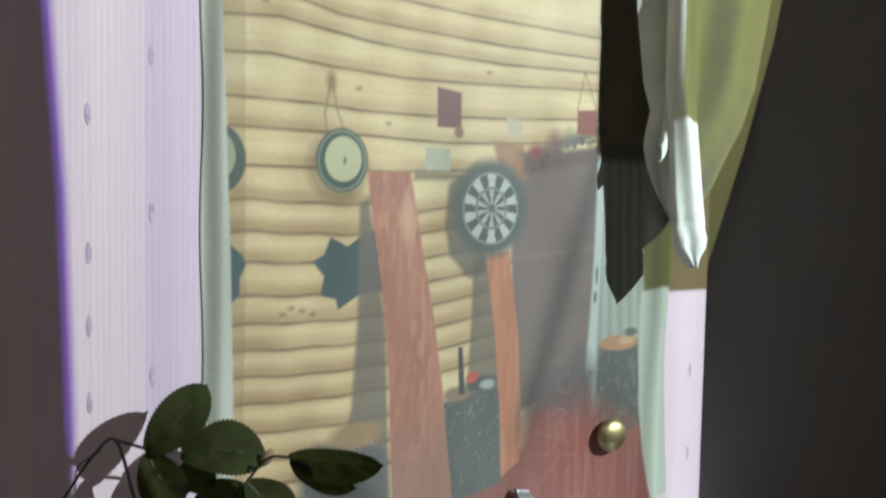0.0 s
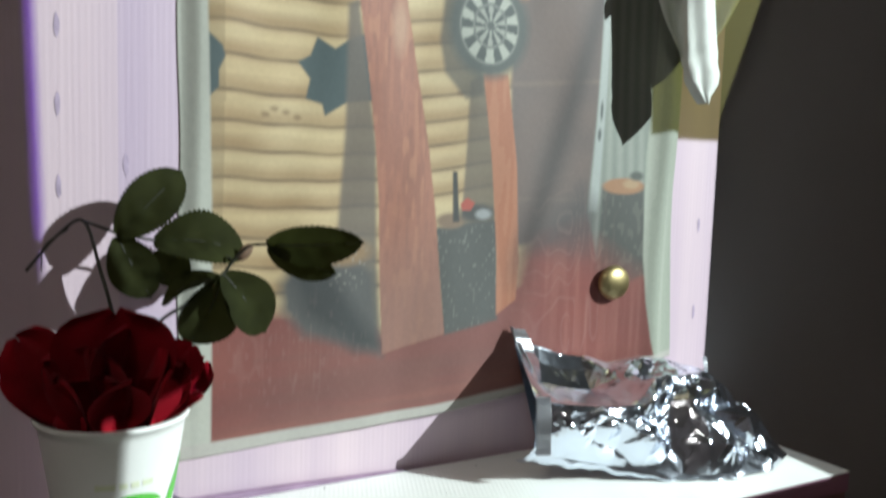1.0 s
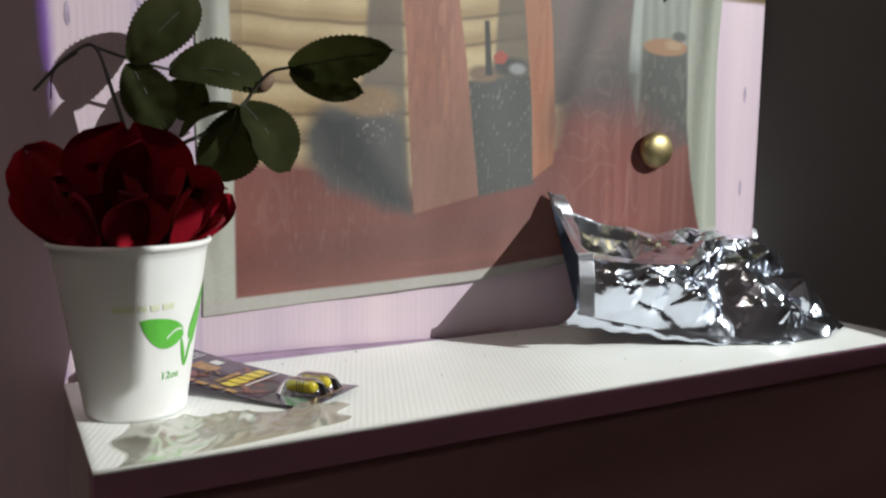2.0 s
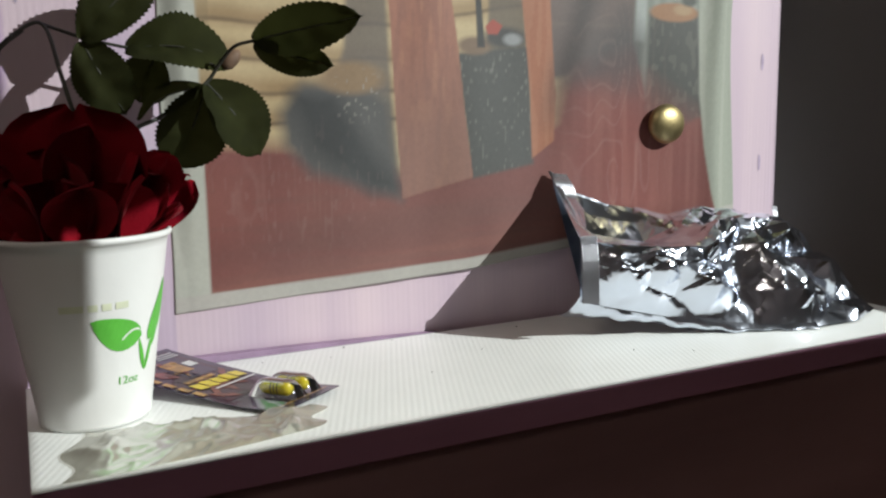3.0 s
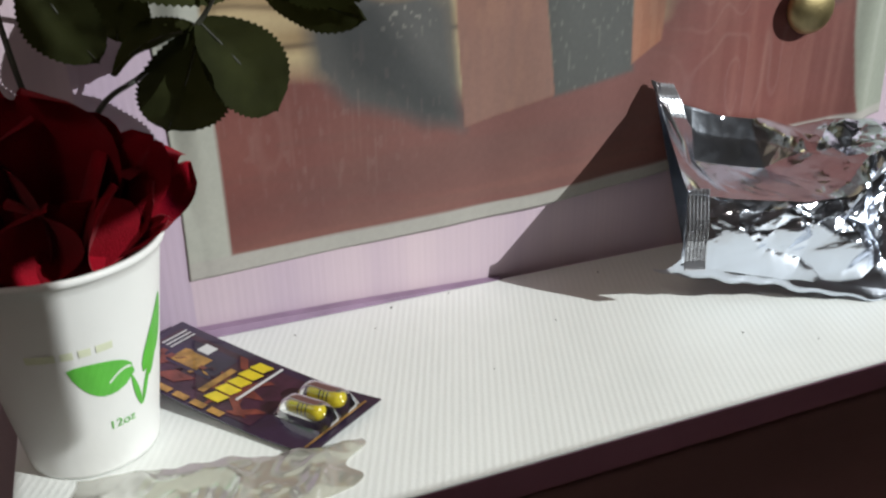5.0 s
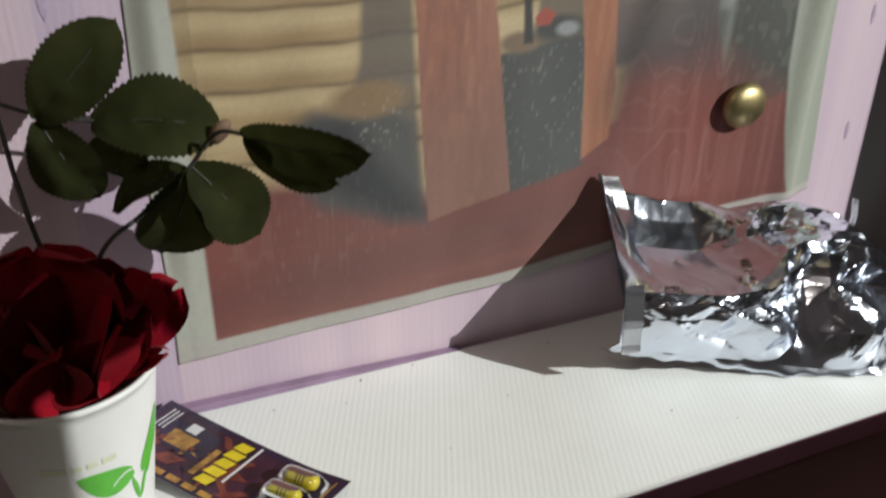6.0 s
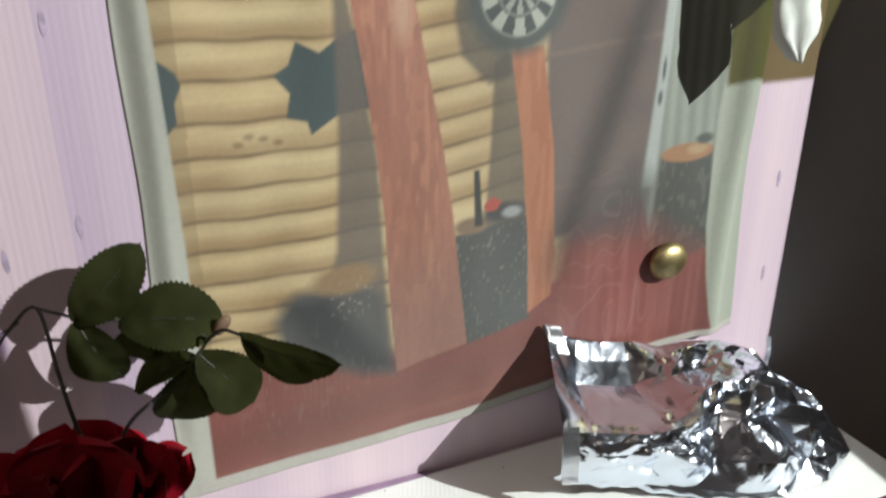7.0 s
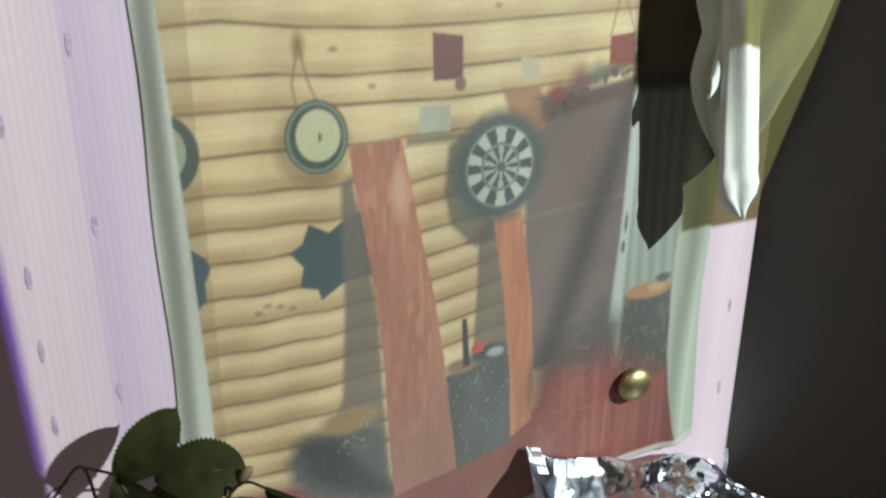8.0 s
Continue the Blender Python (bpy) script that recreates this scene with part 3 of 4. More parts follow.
def build_poster():
    nx, nz = 400, 560
    u, v = np.meshgrid(np.linspace(PX0, PX1, nx), np.linspace(0, 1, nz))
    z = poster_bottom(u) * (1 - v) + PTOP * v
    x = u + 0.0010 * np.sin(v * 23) * np.clip((-u - 0.17) / 0.035, 0, 1)
    x = x + (np.interp(z, [0.97, 1.05, 1.12, 1.25, 1.5], [0.219, 0.214, 0.209, 0.212, 0.216]) - PX1) * np.clip((u - 0.17) / 0.046, 0, 1)
    x, z = x.ravel(), z.ravel()
    y = poster_y(x, z)
    i = np.arange(nx * nz).reshape(nz, nx)
    quads = np.stack([i[:-1, :-1], i[:-1, 1:], i[1:, 1:], i[1:, :-1]], -1).reshape(-1, 4)
    me = bpy.data.meshes.new("poster")
    me.from_pydata(np.stack([x, y, z], 1).tolist(), [], quads.tolist())
    colours = np.ones((nx * nz, 4), np.float32)
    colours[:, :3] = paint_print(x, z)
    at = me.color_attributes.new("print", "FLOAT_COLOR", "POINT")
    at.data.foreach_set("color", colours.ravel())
    me.polygons.foreach_set("use_smooth", [True] * len(me.polygons))
    m = material("printed_poster", (0.5, 0.5, 0.5), 0.58, bump=0.12, fine=220)
    nt, b = nodes_of(m)
    b.inputs["Specular IOR Level"].default_value = 0.3
    read = nt.nodes.new("ShaderNodeVertexColor")
    read.layer_name = "print"
    nt.links.new(read.outputs["Color"], b.inputs["Base Color"])
    me.materials.append(m)
    ob = new("poster", me)
    thick = ob.modifiers.new("paper", "SOLIDIFY")
    thick.thickness, thick.offset = 0.0004, -1
    return tagged(ob, "creased glossy poster of a log cabin wall with a dartboard", "poster")


poster = build_poster()

# ---- brass knob in front of the poster ----
knob = base("door_knob", "round brass knob standing out through the poster", "knob")
kc = Vector((0.1430, float(poster_y(np.array(0.1430), np.array(1.0385))) - 0.0004, 1.0385))
stand = Matrix.Translation(kc) @ Matrix.Rotation(math.pi / 2, 4, "X") @ Matrix.Diagonal((1.14, 1.04, 0.92, 1))
bm = lathe([(0.0118, 0.0), (0.0138, 0.0018), (0.0146, 0.0042), (0.0136, 0.0072), (0.0112, 0.0098), (0.0075, 0.0116), (0.0035, 0.0124), (0.0003, 0.0126)], 40)
bmesh.ops.transform(bm, matrix=stand, verts=bm.verts)
part("ball", bm, BRASS, knob, smooth=True)
bm = lathe([(0.0002, 0.0), (0.0105, 0.0), (0.0117, 0.0006), (0.0117, 0.001)], 32)
bmesh.ops.transform(bm, matrix=stand, verts=bm.verts)
part("rosette", bm, BRASS, knob, smooth=True)

# ---- the projector that lights the wall, unseen, with an added mask and gels ----
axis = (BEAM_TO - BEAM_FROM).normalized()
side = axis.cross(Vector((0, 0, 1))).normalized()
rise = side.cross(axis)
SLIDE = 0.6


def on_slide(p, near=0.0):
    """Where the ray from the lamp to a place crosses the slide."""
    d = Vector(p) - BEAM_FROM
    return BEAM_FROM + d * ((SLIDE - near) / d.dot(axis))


projector = base("projector", "unseen dark slide projector set up across the room", "projector")
# part of the added mask's opening, cut round the cup to keep it lit
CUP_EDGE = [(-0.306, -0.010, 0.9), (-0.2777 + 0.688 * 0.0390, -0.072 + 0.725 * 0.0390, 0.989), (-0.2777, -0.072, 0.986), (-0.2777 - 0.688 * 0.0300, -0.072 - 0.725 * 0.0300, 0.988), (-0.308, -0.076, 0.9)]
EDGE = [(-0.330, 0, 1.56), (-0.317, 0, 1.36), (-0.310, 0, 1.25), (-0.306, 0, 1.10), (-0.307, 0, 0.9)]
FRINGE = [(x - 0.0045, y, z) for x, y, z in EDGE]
# outline to which the unseen mask trims the beam on wall and shelf
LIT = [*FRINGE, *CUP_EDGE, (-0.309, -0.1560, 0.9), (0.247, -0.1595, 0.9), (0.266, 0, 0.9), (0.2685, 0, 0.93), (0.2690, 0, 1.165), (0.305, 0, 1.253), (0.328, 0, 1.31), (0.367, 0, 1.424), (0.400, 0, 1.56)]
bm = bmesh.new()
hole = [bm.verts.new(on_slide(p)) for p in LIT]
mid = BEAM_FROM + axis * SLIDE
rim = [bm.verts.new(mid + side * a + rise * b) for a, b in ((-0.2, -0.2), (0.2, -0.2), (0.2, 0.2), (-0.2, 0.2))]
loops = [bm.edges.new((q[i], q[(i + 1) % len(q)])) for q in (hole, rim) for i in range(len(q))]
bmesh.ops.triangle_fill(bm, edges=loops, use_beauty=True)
part("beam_mask", bm, BLACK, projector, "added black mask shaping the beam")
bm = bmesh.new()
# gel added to colour the beam olive around the hanging cloth
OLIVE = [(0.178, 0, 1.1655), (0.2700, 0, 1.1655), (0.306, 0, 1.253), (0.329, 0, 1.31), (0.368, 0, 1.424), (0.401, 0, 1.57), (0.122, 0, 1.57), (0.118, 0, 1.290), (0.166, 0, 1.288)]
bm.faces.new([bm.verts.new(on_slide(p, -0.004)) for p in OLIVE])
part("colour_gel", bm, GEL, projector, "added olive gel tinting the beam")
# violet gel added to imitate the purple fringe at the beam's left edge
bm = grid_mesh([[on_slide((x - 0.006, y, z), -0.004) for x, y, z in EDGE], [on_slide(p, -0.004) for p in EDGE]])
part("colour_gel", bm, VIOLET_GEL, projector, "added violet gel for the beam's fringe")
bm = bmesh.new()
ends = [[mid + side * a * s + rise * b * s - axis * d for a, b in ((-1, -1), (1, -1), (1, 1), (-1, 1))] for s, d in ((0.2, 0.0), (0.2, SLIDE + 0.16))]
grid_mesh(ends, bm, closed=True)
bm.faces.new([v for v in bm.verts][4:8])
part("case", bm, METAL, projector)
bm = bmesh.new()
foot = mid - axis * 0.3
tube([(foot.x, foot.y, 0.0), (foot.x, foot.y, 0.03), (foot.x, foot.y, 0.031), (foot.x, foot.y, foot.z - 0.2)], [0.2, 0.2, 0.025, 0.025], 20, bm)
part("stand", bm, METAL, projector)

# added frame that gives the unseen fill lamp a fixture
fill_lamp_frame = base("fill_lamp_frame", "added square ceiling frame around the unseen fill lamp", "ceiling lamp")
part("frame", box(-1.45, -1.05, -1.3, -0.9, 2.875, 2.9, 0.004), CEILING, fill_lamp_frame)

# ---- paper cup ----
CX, CY, CUP_H, R_TOP, R_LOW = -0.2777, -0.0720, 0.0925, 0.0398, 0.0258


def cup_point(angle, h, off=0.0003):
    """A place on the cup's outside: angle in degrees from the front, turning to the right, h metres above its foot."""
    r = R_LOW + (R_TOP - R_LOW) * h / CUP_H + off
    a = radians(angle)
    return Vector((CX + r * math.sin(a), CY - r * math.cos(a), SHELF_Z + 0.0005 + h))


cup = base("paper_cup", "white paper cup with green leaf print on the shelf", "cup")
wall = [(R_LOW - 0.004, 0.004), (R_LOW - 0.002, 0.0), (R_LOW, 0.0), (R_LOW + 0.0004, 0.002)]
wall += [(R_LOW + (R_TOP - R_LOW) * k / 12, CUP_H * k / 12) for k in range(1, 12)]
wall += [(R_TOP - 0.0002, CUP_H - 0.0035), (R_TOP + 0.0011, CUP_H - 0.0030), (R_TOP + 0.0017, CUP_H - 0.0016), (R_TOP + 0.0011, CUP_H - 0.0002), (R_TOP, CUP_H), (R_TOP - 0.0008, CUP_H - 0.0012)]
bm = lathe(wall, 96, centre=(CX, CY, SHELF_Z + 0.0005))
part("body", bm, PAPER_CUP, cup, smooth=True)
bm = lathe([(R_TOP - 0.0009, CUP_H - 0.0012)] + [(R_LOW - 0.0009 + (R_TOP - R_LOW) * k / 8, CUP_H * k / 8) for k in range(7, 0, -1)] + [(R_LOW - 0.001, 0.006), (0.0005, 0.006)], 64, centre=(CX, CY, SHELF_Z + 0.0005))
part("lining", bm, CUP_INNER, cup, smooth=True)


def on_cup(shape, mat, label="", steps=10):
    """A printed patch: shape(u, v) with u, v in 0..1 gives angle and height."""
    part("print", grid_mesh([[cup_point(*shape(i / steps, j / steps)) for j in range(steps + 1)] for i in range(steps + 1)]), mat, cup, label)


def blade(a0, h0, a1, h1, wide, bend=0.0):
    """A leaf on the cup from its stalk to its tip; wide and bend in degrees of turn at right angles to it."""
    def shape(u, v):
        w = wide * math.sin(math.pi * min(1, u ** 0.8)) ** 0.75 * (2 * v - 1)
        da, dh = a1 - a0, (h1 - h0) / 0.0006
        n = math.hypot(da, dh) or 1
        c = bend * math.sin(math.pi * u)
        return a0 + da * u - dh / n * (w + c), h0 + (h1 - h0) * u + da / n * (w + c) * 0.0006
    return shape


on_cup(blade(40, 0.0435, -3, 0.0540, 13, 4), GREEN_INK, "green leaf print")
on_cup(blade(48, 0.0400, 72, 0.0690, 9, -4), GREEN_INK, "green leaf print")
on_cup(blade(55, 0.0360, 73, 0.0620, 4, 2), GREEN_INK)
on_cup(blade(45, 0.0255, 37, 0.0430, 2.4, 0), GREEN_INK)
on_cup(blade(46, 0.0255, 56, 0.0450, 2.2, 0), GREEN_INK)
on_cup(lambda u, v: (21 + 20 * u, 0.0435 + 0.0040 * math.sin(2.6 * u) + (v - 0.5) * 0.0010), PAPER_CUP)


def cup_text(words, angle, h, size, mat):
    """Lettering laid round the cup."""
    data = bpy.data.curves.new("lettering", "FONT")
    data.body, data.size = words, size
    ob = bpy.data.objects.new("lettering", data)
    me = bpy.data.meshes.new_from_object(ob)
    bpy.data.objects.remove(ob)
    r = R_LOW + (R_TOP - R_LOW) * h / CUP_H
    for v in me.vertices:
        v.co = cup_point(angle + math.degrees(v.co.x / r), h + v.co.y, 0.0004)
    bm = bmesh.new()
    bm.from_mesh(me)
    part("lettering", bm, mat, cup, "small green 12oz lettering")


cup_text("12oz", 16, 0.0215, 0.0056, GREEN_INK)
for a0, a1 in ((-24, -7), (-4, 3), (6, 13), (16, 26)):
    on_cup(lambda u, v, a0=a0, a1=a1: (a0 + (a1 - a0) * u, 0.0605 + (v - 0.5) * 0.0032), PALE_INK, "pale unreadable lettering")

# ---- fabric rose, head down in the cup ----
rose = base("artificial_rose", "red fabric rose with leafy stem standing in the cup", "artificial flower")
rng = random.Random(11)


def petal(direction, lift, length, width, start, curl, roll=0.0):
    """A rounded, cupped petal that leaves the heart in a direction (degrees from the front, to the right) at a lift."""
    a, e = radians(direction), radians(lift)
    out = Vector((math.sin(a) * math.cos(e), -math.cos(a) * math.cos(e), math.sin(e)))
    across = Matrix.Rotation(radians(roll), 3, out) @ Vector((math.cos(a), math.sin(a), 0))
    up = across.cross(out)
    ph = rng.random() * 6
    rows = []
    for i in range(17):
        t = i / 16
        w = width * (0.35 + 0.65 * math.sin(0.5 * math.pi * min(1, t / 0.62)))
        if t > 0.62:
            w *= max(0.0, 1 - ((t - 0.62) / 0.382) ** 2.6) ** 0.45
        row = []
        for j in range(13):
            s = 2 * j / 12 - 1
            ruffle = 0.0020 * t * t * math.sin(4 * s + ph) + 0.0009 * t * math.sin(9 * s + 2 * ph)
            notch = -0.004 * t ** 6 * math.exp(-(s * 3) ** 2)
            row.append(Vector(start) + out * (length * t + notch) + across * (w * s * 0.5) + up * (0.16 * width * (s * s - 1) * (1 - 0.5 * t) + ruffle + curl * t * t * length))
        rows.append(row)
    part("petal", grid_mesh(rows), PETAL, rose, smooth=True)


HEART = Vector((-0.2777, -0.070, 0.985))
for d, lift, ln, wd, cu, ro, off in (
        (-90, 50, 0.066, 0.040, -0.10, -60, 0.010), (-96, 42, 0.058, 0.032, -0.04, -56, 0.010), (-86, 34, 0.050, 0.022, -0.04, -50, 0.008), (-70, 50, 0.050, 0.048, 0.0, -40, 0.006),
        (92, 34, 0.054, 0.032, 0.0, 52, 0.008), (84, 50, 0.056, 0.032, 0.0, 50, 0.010), (60, 20, 0.050, 0.012, -0.12, 40, 0.008), (70, 42, 0.046, 0.040, 0.0, 38, 0.008),
        (-56, 60, 0.036, 0.050, -0.10, -18, 0.024), (-22, 66, 0.034, 0.054, -0.12, -6, 0.027), (14, 66, 0.034, 0.054, -0.12, 4, 0.027), (48, 60, 0.036, 0.048, -0.10, 16, 0.024),
        (-44, 74, 0.050, 0.056, -0.06, -10, 0.016), (-10, 82, 0.066, 0.064, -0.06, -3, 0.014), (30, 78, 0.058, 0.060, -0.06, 6, 0.014), (62, 66, 0.048, 0.046, -0.04, 20, 0.014),
        (180, 72, 0.056, 0.054, 0.0, 0, 0.010), (-132, 60, 0.052, 0.050, 0.0, 0, 0.010), (130, 60, 0.050, 0.048, 0.0, 0, 0.010), (-160, 52, 0.046, 0.046, 0.0, 0, 0.012), (158, 52, 0.046, 0.046, 0.0, 0, 0.012)):
    a = radians(d)
    petal(d, lift, ln, wd, HEART + Vector((math.sin(a), -math.cos(a), 0)) * off + Vector((rng.uniform(-1, 1), rng.uniform(-1, 1), rng.uniform(-1, 1))) * 0.002, cu, ro)
bm = bmesh.new()
bmesh.ops.create_icosphere(bm, subdivisions=3, radius=0.022, matrix=Matrix.Translation(HEART + Vector((0, 0, 0.005))) @ Matrix.Diagonal((1.35, 1.25, 0.9, 1)))
for v in bm.verts:
    v.co += (v.co - HEART) * 0.25 * noise.noise(v.co * 90)
part("flower_heart", bm, PETAL, rose, smooth=True)


def stem(points, r0, r1, name="stem"):
    pts = smooth_path(points, 6)
    part(name, tube(pts, [r0 + (r1 - r0) * i / (len(pts) - 1) for i in range(len(pts))], 8), STEM, rose, smooth=True)


stem([(-0.268, -0.066, 1.005), (-0.276, -0.062, 1.046), (-0.280, -0.048, 1.068), (-0.2854, -0.022, 1.0956), (-0.300, -0.029, 1.089), (-0.3184, -0.042, 1.0695)], 0.0012, 0.0009)
stem([(-0.268, -0.066, 1.006), (-0.252, -0.064, 1.038), (-0.234, -0.056, 1.048), (-0.211, -0.050, 1.064), (-0.203, -0.053, 1.075), (-0.197, -0.062, 1.083), (-0.190, -0.075, 1.085)], 0.0012, 0.0009)
stem([(-0.2854, -0.022, 1.0956), (-0.266, -0.028, 1.0885), (-0.245, -0.030, 1.084), (-0.218, -0.035, 1.080), (-0.205, -0.050, 1.074)], 0.0010, 0.0008)
stem([(-0.295, -0.027, 1.0915), (-0.307, -0.020, 1.081), (-0.309, -0.020, 1.066)], 0.0006, 0.0004, "thorn")


def leaf(root, tip, wide, face, droop=0.1, fold=0.32):
    """A toothed fabric leaf from root to tip; face is about where its upper side looks."""
    root, tip = Vector(root), Vector(tip)
    d = tip - root
    length = d.length
    d.normalize()
    w = d.cross(Vector(face)).normalized()
    n = w.cross(d)
    rows, rib = [], []
    steps = 40
    for i in range(steps + 1):
        t = i / steps
        half = wide * 0.5 * max(0.0, math.sin(math.pi * min(1.0, t ** 1.22))) ** 0.52
        half *= 1 + (0.05 if i % 2 else -0.03) if 0.08 < t < 0.97 else 1
        mid = root + d * (length * t) + n * (droop * length * math.sin(math.pi * t) - 0.10 * length * t * t)
        rib.append(mid + n * -0.0002)
        row = []
        for j in range(9):
            s = j / 4 - 1
            vein = 0.0005 * math.sin(26 * (t - 0.22 * abs(s))) * (1 - abs(s))
            row.append(mid + w * (half * s) + n * (fold * half * abs(s) + vein + 0.002 * noise.noise((root + d * t * 0.05) * 60 + Vector((s, 0, 0)))) - d * (0.10 * length * abs(s) * (0 if i == 0 else 0.3)))
        rows.append(row)
    bm = grid_mesh(rows)
    bmesh.ops.remove_doubles(bm, verts=bm.verts, dist=1e-6)
    ob = part("leaf", bm, LEAF, rose, smooth=True)
    part("midrib", tube(rib, [0.0006 * (1 - 0.7 * i / steps) for i in range(steps + 1)], 6), STEM, ob, smooth=True)


ROOM_SIDE = (-0.05, -0.95, 0.25)
leaf((-0.268, -0.030, 1.087), (-0.231, -0.036, 1.128), 0.031, ROOM_SIDE, 0.08)
leaf((-0.247, -0.030, 1.083), (-0.192, -0.042, 1.079), 0.038, (0.1, -0.8, 0.6), 0.12)
leaf((-0.190, -0.075, 1.085), (-0.1597, -0.1386, 1.0904), 0.024, (-0.75, -0.40, -0.15), 0.05, 0.2)
leaf((-0.190, -0.075, 1.083), (-0.163, -0.112, 1.070), 0.019, (-0.70, -0.45, -0.05), 0.05, 0.2)
leaf((-0.210, -0.050, 1.065), (-0.182, -0.0544, 1.0266), 0.034, (0.1, -0.95, 0.3), 0.08)
leaf((-0.210, -0.050, 1.063), (-0.228, -0.044, 1.019), 0.036, (0.2, -0.85, 0.4), 0.1)
leaf((-0.268, -0.028, 1.087), (-0.250, -0.036, 1.049), 0.029, (-0.25, -0.9, 0.1), 0.1)
leaf((-0.211, -0.050, 1.062), (-0.247, -0.045, 1.050), 0.024, (0.1, -0.3, 0.95), 0.1)
leaf((-0.232, -0.033, 1.081), (-0.242, -0.026, 1.055), 0.028, (-0.1, -0.9, 0.4), 0.1)
bm = bmesh.new()
bmesh.ops.create_icosphere(bm, subdivisions=2, radius=0.0055, matrix=Matrix.Translation((-0.195, -0.046, 1.0775)) @ Matrix.Rotation(0.7, 4, "Y") @ Matrix.Diagonal((0.7, 0.5, 1.25, 1)))
part("bud", bm, DRY, rose, "brown dry bud", smooth=True)

# ---- blister card with two capsules ----
pack = base("blister_pack", "dark printed blister card with two yellow capsules", "blister pack")
PR, PF, PB = Vector((-0.1585, -0.0965, 0.9016)), Vector((-0.197, -0.122, 0.9016)), Vector((-0.233, -0.005, 0.9016))
along, over = (PB - PR), (PF - PR)


def card(u, v, up=0.0):
    """A place on the bowed card: u from the capsule end, v from the far edge."""
    lift = 0.0135 * max(0.0, u - 0.15) ** 1.5 + 0.0035 * max(0.0, 0.22 - u) ** 1.2 * 2.2
    return PR + along * u + over * v + Vector((0, 0, lift + up))


def card_patch(name, u0, u1, v0, v1, mat, up, parent, label="", skew=0.0, n=8):
    part(name, grid_mesh([[card(u0 + (u1 - u0) * i / n + skew * j / n, v0 + (v1 - v0) * j / n, up) for j in range(n + 1)] for i in range(n + 1)]), mat, parent, label)


bm = grid_mesh([[card(i / 24, j / 6, 0.0006) for j in range(7)] for i in range(25)])
r = bmesh.ops.extrude_face_region(bm, geom=bm.faces[:])
for v in [q for q in r["geom"] if isinstance(q, bmesh.types.BMVert)]:
    v.co.z -= 0.0005
board = part("card", bm, CARD, pack)
card_patch("print_panel", 0.30, 0.96, 0.10, 0.92, CARD_RED, 0.0008, board, "dark red printed panel")
card_patch("print_panel", 0.62, 0.93, 0.18, 0.60, CARD, 0.0010, board)
card_patch("print_panel", 0.70, 0.84, 0.34, 0.56, CARD_GOLD, 0.0012, board, "gold printed figure")
card_patch("print_panel", 0.74, 0.80, 0.16, 0.30, WHITE_INK, 0.0012, board)
for k in range(5):
    card_patch("letter_bar", 0.475 - 0.004 * (k % 2), 0.545 + 0.004 * (k % 2), 0.10 + 0.150 * k, 0.225 + 0.150 * k, YELLOW, 0.0013, board, "yellow plain lettering bar", skew=0.012)
for u, v, du, dv, sk in ((0.40, 0.30, 0.03, 0.30, 0.10), (0.60, 0.12, 0.04, 0.16, -0.06), (0.46, 0.66, 0.05, 0.20, -0.12), (0.66, 0.66, 0.10, 0.16, 0.05), (0.82, 0.60, 0.08, 0.22, 0.04), (0.30, 0.70, 0.05, 0.18, 0.08)):
    card_patch("print_patch", u, u + du, v, v + dv, CARD_ORANGE, 0.0011, board, "orange printed flash", skew=sk)
card_patch("letter_bar", 0.575, 0.605, 0.34, 0.78, CARD_GOLD, 0.0012, board)
card_patch("letter_bar", 0.440, 0.452, 0.06, 0.70, WHITE_INK, 0.0013, board, "fine white lettering bar")
for k in range(5):
    card_patch("letter_bar", 0.42 + 0.085 * k, 0.485 + 0.085 * k, 0.90, 0.975, CARD_GOLD, 0.0012, board, "gold plain lettering bar")
for k in range(3):
    card_patch("letter_bar", 0.885 + 0.022 * k, 0.893 + 0.022 * k, 0.10, 0.42, WHITE_INK, 0.0013, board)
card_patch("letter_bar", 0.035, 0.045, 0.10, 0.95, CARD_GOLD, 0.0011, board)
card_patch("letter_bar", 0.25, 0.26, 0.05, 0.42, CARD_GOLD, 0.0011, board)


bm = bmesh.new()
rng = random.Random(3)
burst = [(0.50 + (0.13 if k % 2 else 0.06) * rng.uniform(0.8, 1.2) * math.cos(k * math.pi / 7), 0.56 + (0.34 if k % 2 else 0.15) * rng.uniform(0.8, 1.2) * math.sin(k * math.pi / 7)) for k in range(14)]
bm.faces.new([bm.verts.new(card(u, v, 0.00095)) for u, v in burst])
part("print_patch", bm, CARD_ORANGE, board, "orange-red printed starburst")
for k in range(22):
    u, v = rng.uniform(0.60, 0.92), rng.uniform(0.30, 0.86)
    du, dv = rng.uniform(0.010, 0.03), rng.uniform(0.02, 0.08)
    card_patch("print_patch", u, u + du, v, v + dv, (CARD_GOLD, CARD_ORANGE, CARD_RED)[k % 3], 0.00125 + 0.00001 * k, board, skew=rng.uniform(-0.03, 0.03), n=2)


